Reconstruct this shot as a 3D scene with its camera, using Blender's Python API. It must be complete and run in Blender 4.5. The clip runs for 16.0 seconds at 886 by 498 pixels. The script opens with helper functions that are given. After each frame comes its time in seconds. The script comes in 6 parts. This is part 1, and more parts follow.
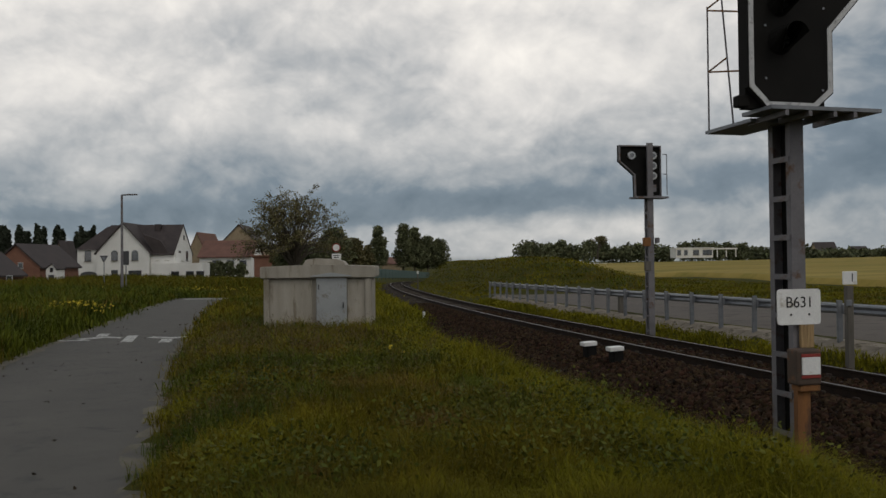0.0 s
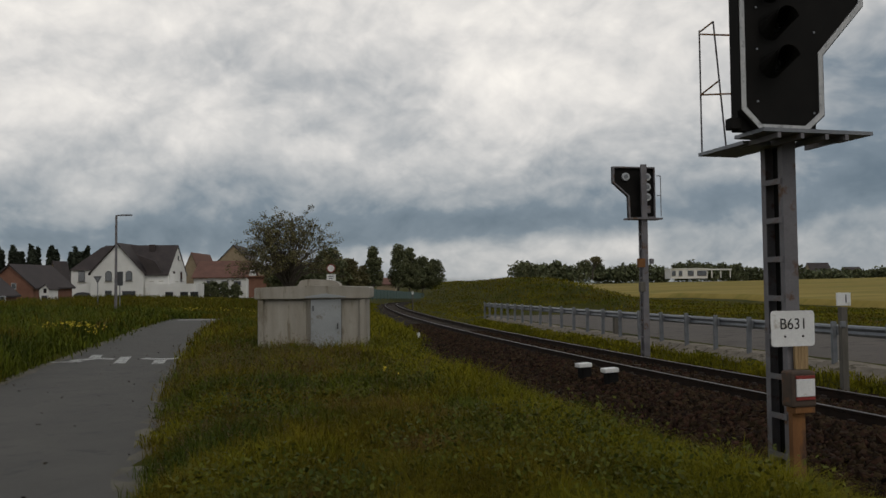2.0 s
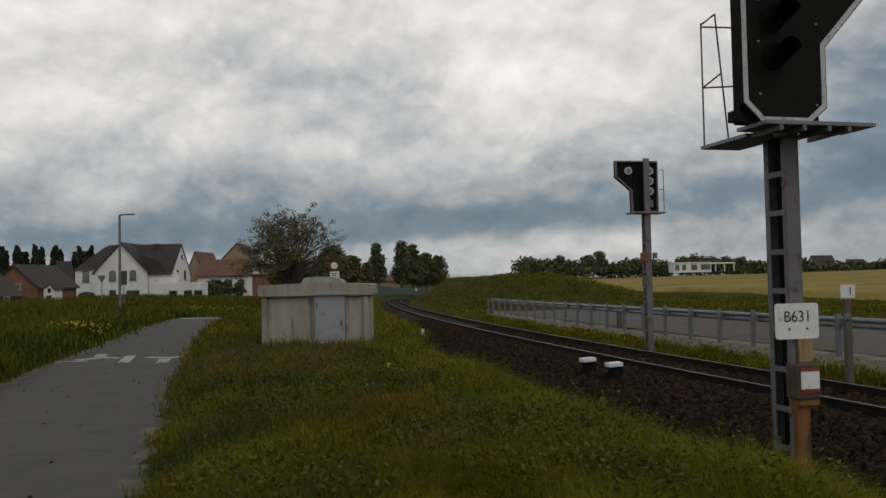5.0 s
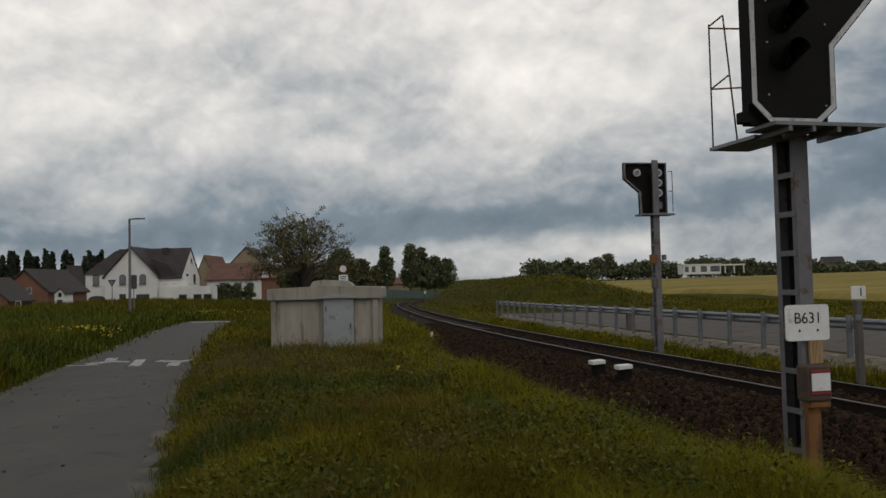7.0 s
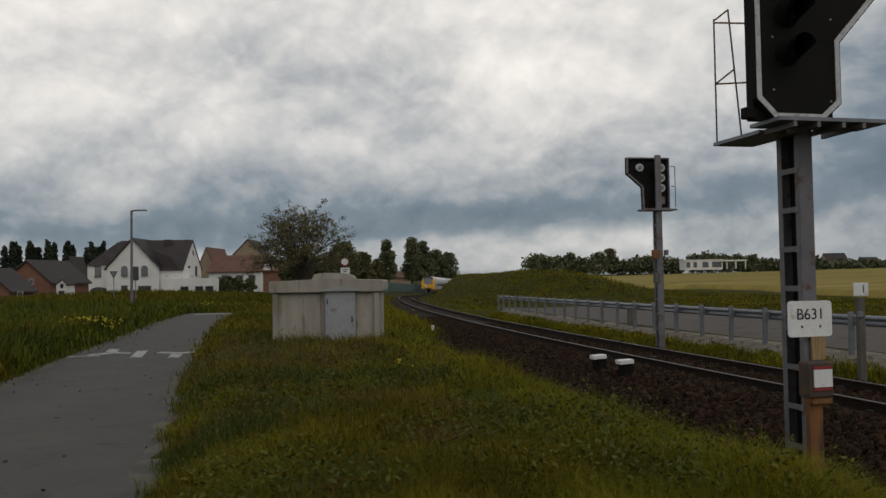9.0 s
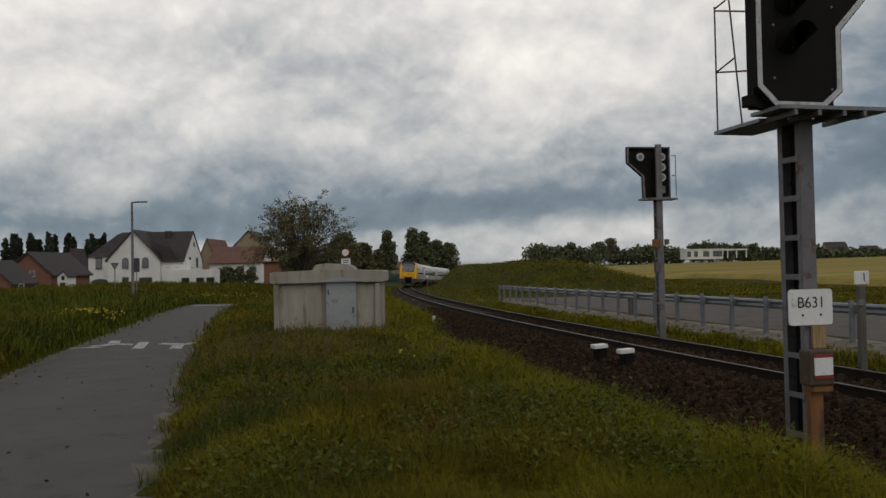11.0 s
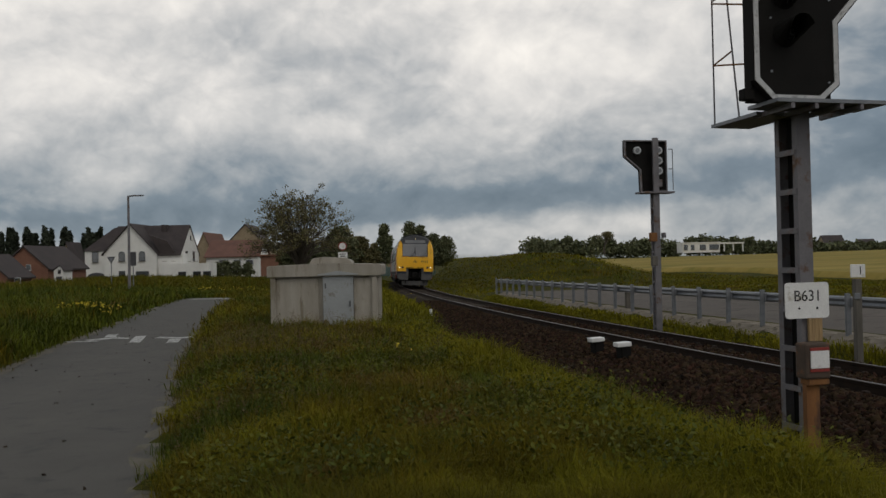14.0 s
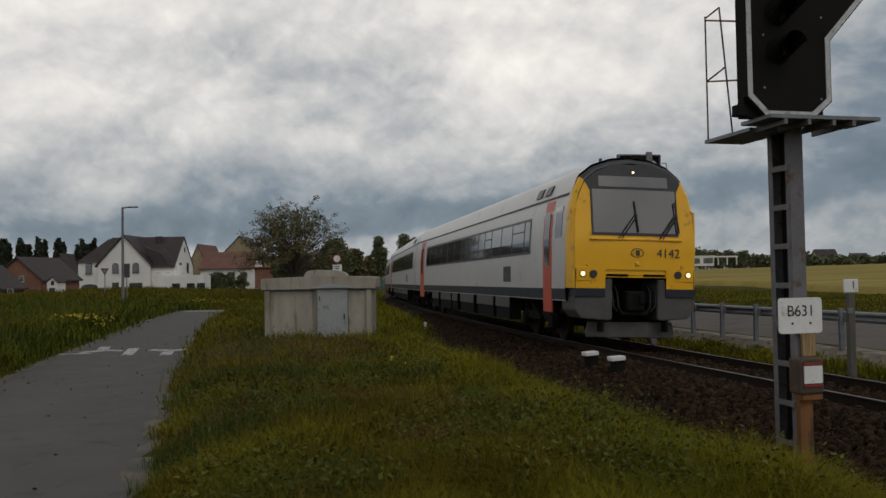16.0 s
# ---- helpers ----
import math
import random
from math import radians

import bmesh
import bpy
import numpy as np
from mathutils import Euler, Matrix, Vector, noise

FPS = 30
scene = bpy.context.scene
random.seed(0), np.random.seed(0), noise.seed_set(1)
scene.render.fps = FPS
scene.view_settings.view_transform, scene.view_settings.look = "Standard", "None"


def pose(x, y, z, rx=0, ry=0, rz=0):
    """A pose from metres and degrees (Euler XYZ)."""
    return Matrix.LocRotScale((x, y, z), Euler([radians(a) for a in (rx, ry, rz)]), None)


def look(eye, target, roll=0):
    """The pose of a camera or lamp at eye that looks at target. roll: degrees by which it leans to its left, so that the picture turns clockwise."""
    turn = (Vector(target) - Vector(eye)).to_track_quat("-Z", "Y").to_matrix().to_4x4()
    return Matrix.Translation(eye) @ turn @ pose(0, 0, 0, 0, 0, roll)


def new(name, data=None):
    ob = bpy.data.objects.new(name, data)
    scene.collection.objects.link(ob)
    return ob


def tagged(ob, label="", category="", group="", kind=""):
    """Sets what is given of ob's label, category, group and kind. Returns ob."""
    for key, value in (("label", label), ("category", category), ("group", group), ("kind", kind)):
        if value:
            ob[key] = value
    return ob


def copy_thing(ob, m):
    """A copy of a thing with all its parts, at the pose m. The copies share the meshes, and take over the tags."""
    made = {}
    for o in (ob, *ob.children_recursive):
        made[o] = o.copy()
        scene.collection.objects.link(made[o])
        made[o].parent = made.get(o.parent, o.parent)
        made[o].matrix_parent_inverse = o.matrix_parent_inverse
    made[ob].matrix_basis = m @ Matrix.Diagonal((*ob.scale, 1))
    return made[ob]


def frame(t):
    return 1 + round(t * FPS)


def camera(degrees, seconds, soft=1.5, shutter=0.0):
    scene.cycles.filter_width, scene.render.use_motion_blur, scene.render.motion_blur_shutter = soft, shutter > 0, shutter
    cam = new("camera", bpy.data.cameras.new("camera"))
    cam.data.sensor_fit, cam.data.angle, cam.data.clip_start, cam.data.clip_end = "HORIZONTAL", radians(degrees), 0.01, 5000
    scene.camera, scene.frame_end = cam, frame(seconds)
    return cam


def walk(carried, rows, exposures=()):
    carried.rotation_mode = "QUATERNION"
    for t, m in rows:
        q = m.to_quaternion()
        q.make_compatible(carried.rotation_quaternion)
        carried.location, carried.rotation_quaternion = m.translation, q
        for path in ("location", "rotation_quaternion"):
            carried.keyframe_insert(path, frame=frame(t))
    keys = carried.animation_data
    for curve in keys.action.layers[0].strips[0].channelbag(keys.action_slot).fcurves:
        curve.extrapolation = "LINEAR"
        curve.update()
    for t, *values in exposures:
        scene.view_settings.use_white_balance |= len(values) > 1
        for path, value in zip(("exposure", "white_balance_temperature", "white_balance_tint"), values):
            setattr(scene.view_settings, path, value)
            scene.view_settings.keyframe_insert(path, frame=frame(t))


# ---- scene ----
cam = camera(56.6, 16.0)
walk(cam, [
    (0.0, pose(-0.011, 0.011, 1.693, 90.98, 0.58, -0.01)),
    (0.5, pose(-0.000, 0.016, 1.699, 91.11, 0.88, -0.58)),
    (1.0, pose(0.008, 0.012, 1.700, 91.99, 0.93, -0.84)),
    (1.5, pose(-0.004, -0.000, 1.706, 92.53, 0.72, -0.57)),
    (2.0, pose(-0.004, 0.008, 1.702, 92.41, 0.56, -0.36)),
    (2.5, pose(-0.008, 0.003, 1.705, 92.28, 0.70, -0.06)),
    (3.0, pose(-0.006, 0.007, 1.703, 92.31, 0.62, 0.08)),
    (3.5, pose(0.000, -0.000, 1.700, 92.25, 0.85, -0.40)),
    (4.0, pose(0.000, 0.012, 1.698, 92.17, 0.96, -0.28)),
    (6.5, pose(0.000, 0.008, 1.699, 92.15, 1.30, 0.21)),
    (7.0, pose(-0.001, 0.003, 1.698, 92.36, 1.33, 0.49)),
    (7.5, pose(0.000, 0.013, 1.700, 92.31, 1.37, 0.44)),
    (8.0, pose(-0.011, 0.000, 1.697, 92.28, 0.99, 0.88)),
    (8.5, pose(-0.004, 0.006, 1.698, 91.77, 0.89, 0.72)),
    (9.0, pose(-0.008, 0.017, 1.695, 91.93, 0.92, 0.59)),
    (11.5, pose(-0.009, 0.013, 1.691, 91.10, 1.30, 0.78)),
    (12.0, pose(-0.009, 0.017, 1.694, 91.00, 1.30, 1.05)),
    (12.5, pose(-0.008, 0.018, 1.695, 90.85, 1.21, 0.77)),
    (13.0, pose(-0.003, 0.028, 1.697, 90.74, 1.32, 0.67)),
    (13.5, pose(-0.012, 0.014, 1.691, 90.73, 1.18, 0.32)),
    (14.0, pose(-0.010, 0.018, 1.691, 90.81, 1.20, 0.43)),
    (14.5, pose(-0.011, 0.007, 1.685, 90.61, 1.19, -0.01)),
    (15.0, pose(-0.010, 0.012, 1.691, 91.11, 1.08, -0.05)),
    (15.5, pose(-0.007, 0.016, 1.694, 91.47, 0.88, -0.21)),
    (16.0, pose(-0.008, 0.010, 1.704, 91.68, 1.00, 0.05)),
], exposures=[(0.0, 0.08, 6900, 10), (16.0, 0.08, 6900, 10)])

# ---- world and light ----
world = bpy.data.worlds.new("sky")
scene.world = world
world.use_nodes = True


class Nodes:
    """Short writing for node trees."""

    def __init__(self, tree):
        self.tree = tree
        self.tree.nodes.clear()

    def add(self, kind):
        return self.tree.nodes.new(kind)

    def put(self, socket, value):
        if isinstance(value, bpy.types.NodeSocket):
            self.tree.links.new(value, socket)
        else:
            socket.default_value = value

    def math(self, op, a, b=0.0, c=0.0):
        n = self.add("ShaderNodeMath")
        n.operation = op
        for s, v in zip(n.inputs, (a, b, c)):
            self.put(s, v)
        return n.outputs[0]

    def mix(self, fac, a, b, blend="MIX"):
        n = self.add("ShaderNodeMix")
        n.data_type, n.blend_type = "RGBA", blend
        for s, v in ((n.inputs[0], fac), (n.inputs[6], a), (n.inputs[7], b)):
            self.put(s, v)
        return n.outputs[2]

    def noise(self, vector, scale, detail=4.0, rough=0.55, distort=0.0):
        n = self.add("ShaderNodeTexNoise")
        for key, v in (("Vector", vector), ("Scale", scale), ("Detail", detail), ("Roughness", rough), ("Distortion", distort)):
            self.put(n.inputs[key], v)
        return n.outputs["Fac"]

    def ramp(self, fac, stops, smooth=False):
        n = self.add("ShaderNodeValToRGB")
        if smooth:
            n.color_ramp.interpolation = "EASE"
        els = n.color_ramp.elements
        while len(els) < len(stops):
            els.new(0.5)
        for e, (p, c) in zip(els, stops):
            e.position, e.color = p, (*c, 1) if len(c) == 3 else c
        self.put(n.inputs[0], fac)
        return n.outputs[0]

    def remap(self, v, a, b, c=0.0, d=1.0):
        n = self.add("ShaderNodeMapRange")
        for s, x in zip(n.inputs, (v, a, b, c, d)):
            self.put(s, x)
        return n.outputs[0]


def build_sky():
    """Broken grey cloud: a light layer above, a blue-grey bank low over the horizon, a pale gap beneath it."""
    n = Nodes(world.node_tree)
    tex = n.add("ShaderNodeTexCoord").outputs["Generated"]
    split = n.add("ShaderNodeSeparateXYZ")
    n.put(split.inputs[0], tex)
    x, y, z = split.outputs
    az = n.math("MULTIPLY", n.math("ARCTAN2", x, y), 57.2958)
    el = n.math("MULTIPLY", n.math("ARCSINE", z), 57.2958)
    def mass(a0, e0, wa, we, amount):
        """A cloud mass, or a thin place, at a bearing and height in degrees."""
        p = n.math("POWER", n.math("DIVIDE", n.math("SUBTRACT", az, a0), wa), 2.0)
        q = n.math("POWER", n.math("DIVIDE", n.math("SUBTRACT", el, e0), we), 2.0)
        return n.math("MULTIPLY", n.math("EXPONENT", n.math("MULTIPLY", n.math("ADD", p, q), -1.0)), amount)

    mp = n.add("ShaderNodeMapping")
    n.put(mp.inputs["Vector"], tex)
    mp.inputs["Rotation"].default_value = (0, radians(-14), 0)
    mp.inputs["Scale"].default_value = (1.0, 1.0, 1.35)
    v = mp.outputs[0]
    big = n.noise(v, 4.5, 3.0, 0.5, 0.2)
    mid = n.noise(v, 8.0, 6.0, 0.52, 0.0)
    fine = n.noise(v, 30.0, 4.0, 0.5, 0.0)
    # billows: rounded heads with shaded undersides, bent by a slower flow
    warp = n.add("ShaderNodeTexNoise")
    for key, w in (("Vector", v), ("Scale", 6.0), ("Detail", 3.0), ("Roughness", 0.5)):
        n.put(warp.inputs[key], w)
    bent = n.mix(0.045, v, warp.outputs["Color"], "LINEAR_LIGHT")

    def billow(shift, scale):
        low = n.add("ShaderNodeMapping")
        n.put(low.inputs["Vector"], bent)
        low.inputs["Location"].default_value = shift
        cell = n.add("ShaderNodeTexVoronoi")
        cell.feature = "SMOOTH_F1"
        cell.normalize = True
        for key, w in (("Vector", low.outputs[0]), ("Scale", scale), ("Detail", 4.0), ("Roughness", 0.5), ("Lacunarity", 2.3), ("Smoothness", 0.6)):
            n.put(cell.inputs[key], w)
        return cell.outputs["Distance"]

    heads = billow((0, 0, 0), 7.0)
    relief = n.math("SUBTRACT", billow((0.012, 0, -0.02), 7.0), heads)
    elw = n.math("ADD", el, n.math("MULTIPLY", n.math("SUBTRACT", n.noise(v, 9.0, 6.0, 0.6), 0.5), 2.2))
    elw = n.math("ADD", elw, n.math("MULTIPLY", az, -0.05))
    # Above 20 degrees, out of view, the cloud is darkened to dim the ground.
    base = n.ramp(n.remap(elw, 0.0, 90.0), [(p / 90, (c, c, c)) for p, c in ((0, 0.44), (2.4, 0.49), (3.1, 0.35), (4.6, 0.30), (6.5, 0.42), (9.5, 0.57), (14, 0.68), (20, 0.73), (32, 0.55), (50, 0.32), (90, 0.28))])
    val = base
    for args in ((-22, 2.5, 11, 2.4, -0.16), (29, 12.5, 4.5, 4.0, -0.42), (26, 7, 8, 3, -0.08), (5, 15, 6, 4, 0.12), (-26, 15, 5, 4, 0.12), (-9, 14, 7, 3.5, -0.14), (5, 2.0, 9, 1.2, 0.10), (2, 4.3, 9, 1.3, -0.12), (-13, 9.0, 4, 2.0, 0.10), (10, 9.5, 5, 2, 0.06), (-20, 7.0, 6, 2.0, -0.06), (20, 5.5, 11, 4.0, -0.12)):
        val = n.math("ADD", val, mass(*args))
    for tone, k in ((big, 0.36), (mid, 0.36), (fine, 0.12)):
        val = n.math("ADD", val, n.math("MULTIPLY", n.math("SUBTRACT", tone, 0.5), k))
    val = n.math("ADD", val, n.math("MULTIPLY", n.math("SUBTRACT", 0.33, heads), 0.34))
    val = n.math("ADD", val, n.math("MULTIPLY", relief, 1.05))
    cloud = n.ramp(val, [(0.0, (0.105, 0.15, 0.20)), (0.25, (0.178, 0.23, 0.288)), (0.5, (0.42, 0.448, 0.482)), (0.75, (0.70, 0.703, 0.712)), (1.0, (0.93, 0.918, 0.90))])
    sky = n.add("ShaderNodeTexSky")
    sky.sky_type, sky.sun_disc = "NISHITA", False
    sky.sun_elevation, sky.sun_rotation = radians(48), radians(150)
    clear = n.mix(1.0, sky.outputs[0], (0.08, 0.08, 0.08, 1), "MULTIPLY")
    colour = n.mix(0.95, clear, cloud)
    colour = n.mix(n.remap(el, -0.5, 0.5), (0.10, 0.11, 0.08, 1), colour)
    bg = n.add("ShaderNodeBackground")
    n.put(bg.inputs[0], colour)
    n.put(bg.inputs[1], 1.0)
    n.put(n.add("ShaderNodeOutputWorld").inputs[0], bg.outputs[0])


build_sky()
sun = new("sun", bpy.data.lights.new("sun", "SUN"))
sun.data.energy, sun.data.angle, sun.data.color = 0.5, radians(25), (1.0, 0.96, 0.9)
sun.matrix_world = look((0, 0, 60), (math.sin(radians(-30)) * 50, math.cos(radians(-30)) * 50, 0))

# ---- materials ----


def material(name, colours, rough=0.8, metal=0.0, scale=4.0, bump=0.15, fine=60.0, spots=None, spec=0.3, stretch=(1, 1, 1), rnd=0.0, emit=None):
    """colours: dark and light tone of the coarse variation. spots: (colour, amount, scale) of stains."""
    m = bpy.data.materials.new(name)
    m.use_nodes = True
    n = Nodes(m.node_tree)
    out = n.add("ShaderNodeOutputMaterial")
    b = n.add("ShaderNodeBsdfPrincipled")
    n.put(out.inputs[0], b.outputs[0])
    co = n.add("ShaderNodeTexCoord").outputs["Object"]
    mp = n.add("ShaderNodeMapping")
    n.put(mp.inputs["Vector"], co)
    mp.inputs["Scale"].default_value = stretch
    v = mp.outputs[0]
    a, c = colours
    coarse = n.noise(v, scale, 5.0, 0.6)
    grain = n.noise(v, fine, 3.0, 0.6)
    colour = n.ramp(coarse, [(0.3, a), (0.7, c)])
    colour = n.mix(n.remap(grain, 0.3, 0.7, 0.0, 0.35), colour, n.mix(1.0, colour, (0.6, 0.6, 0.6, 1), "MULTIPLY"))
    if spots:
        colour = n.mix(n.remap(n.noise(v, spots[2], 6.0, 0.65), 0.62 - spots[1] * 0.3, 0.7 - spots[1] * 0.2), colour, (*spots[0], 1))
    if rnd:
        info = n.add("ShaderNodeObjectInfo").outputs["Random"]
        isl = n.add("ShaderNodeNewGeometry").outputs["Random Per Island"]
        r = n.math("FRACT", n.math("ADD", info, isl))
        hsv = n.add("ShaderNodeHueSaturation")
        n.put(hsv.inputs["Value"], n.remap(r, 0, 1, 1 - rnd, 1 + rnd))
        n.put(hsv.inputs["Hue"], n.remap(n.math("FRACT", n.math("MULTIPLY", r, 7.3)), 0, 1, 0.5 - rnd * 0.05, 0.5 + rnd * 0.05))
        n.put(hsv.inputs["Color"], colour)
        colour = hsv.outputs[0]
    n.put(b.inputs["Base Color"], colour)
    n.put(b.inputs["Metallic"], metal)
    n.put(b.inputs["Specular IOR Level"], spec)
    n.put(b.inputs["Roughness"], n.remap(coarse, 0.2, 0.8, max(0.02, rough - 0.12), min(1, rough + 0.1)))
    if bump:
        bp = n.add("ShaderNodeBump")
        n.put(bp.inputs["Strength"], bump)
        n.put(bp.inputs["Distance"], 0.02)
        n.put(bp.inputs["Height"], n.math("ADD", grain, n.math("MULTIPLY", coarse, 1.5)))
        n.put(b.inputs["Normal"], bp.outputs[0])
    if emit:
        n.put(b.inputs["Emission Color"], (*emit[0], 1))
        n.put(b.inputs["Emission Strength"], emit[1])
    return m


def glass(name, tint=(0.02, 0.025, 0.03), rough=0.05):
    m = bpy.data.materials.new(name)
    m.use_nodes = True
    b = m.node_tree.nodes["Principled BSDF"]
    b.inputs["Base Color"].default_value = (*tint, 1)
    b.inputs["Roughness"].default_value = rough
    b.inputs["Specular IOR Level"].default_value = 0.6
    b.inputs["Coat Weight"].default_value = 0.3
    b.inputs["IOR"].default_value = 1.9
    return m


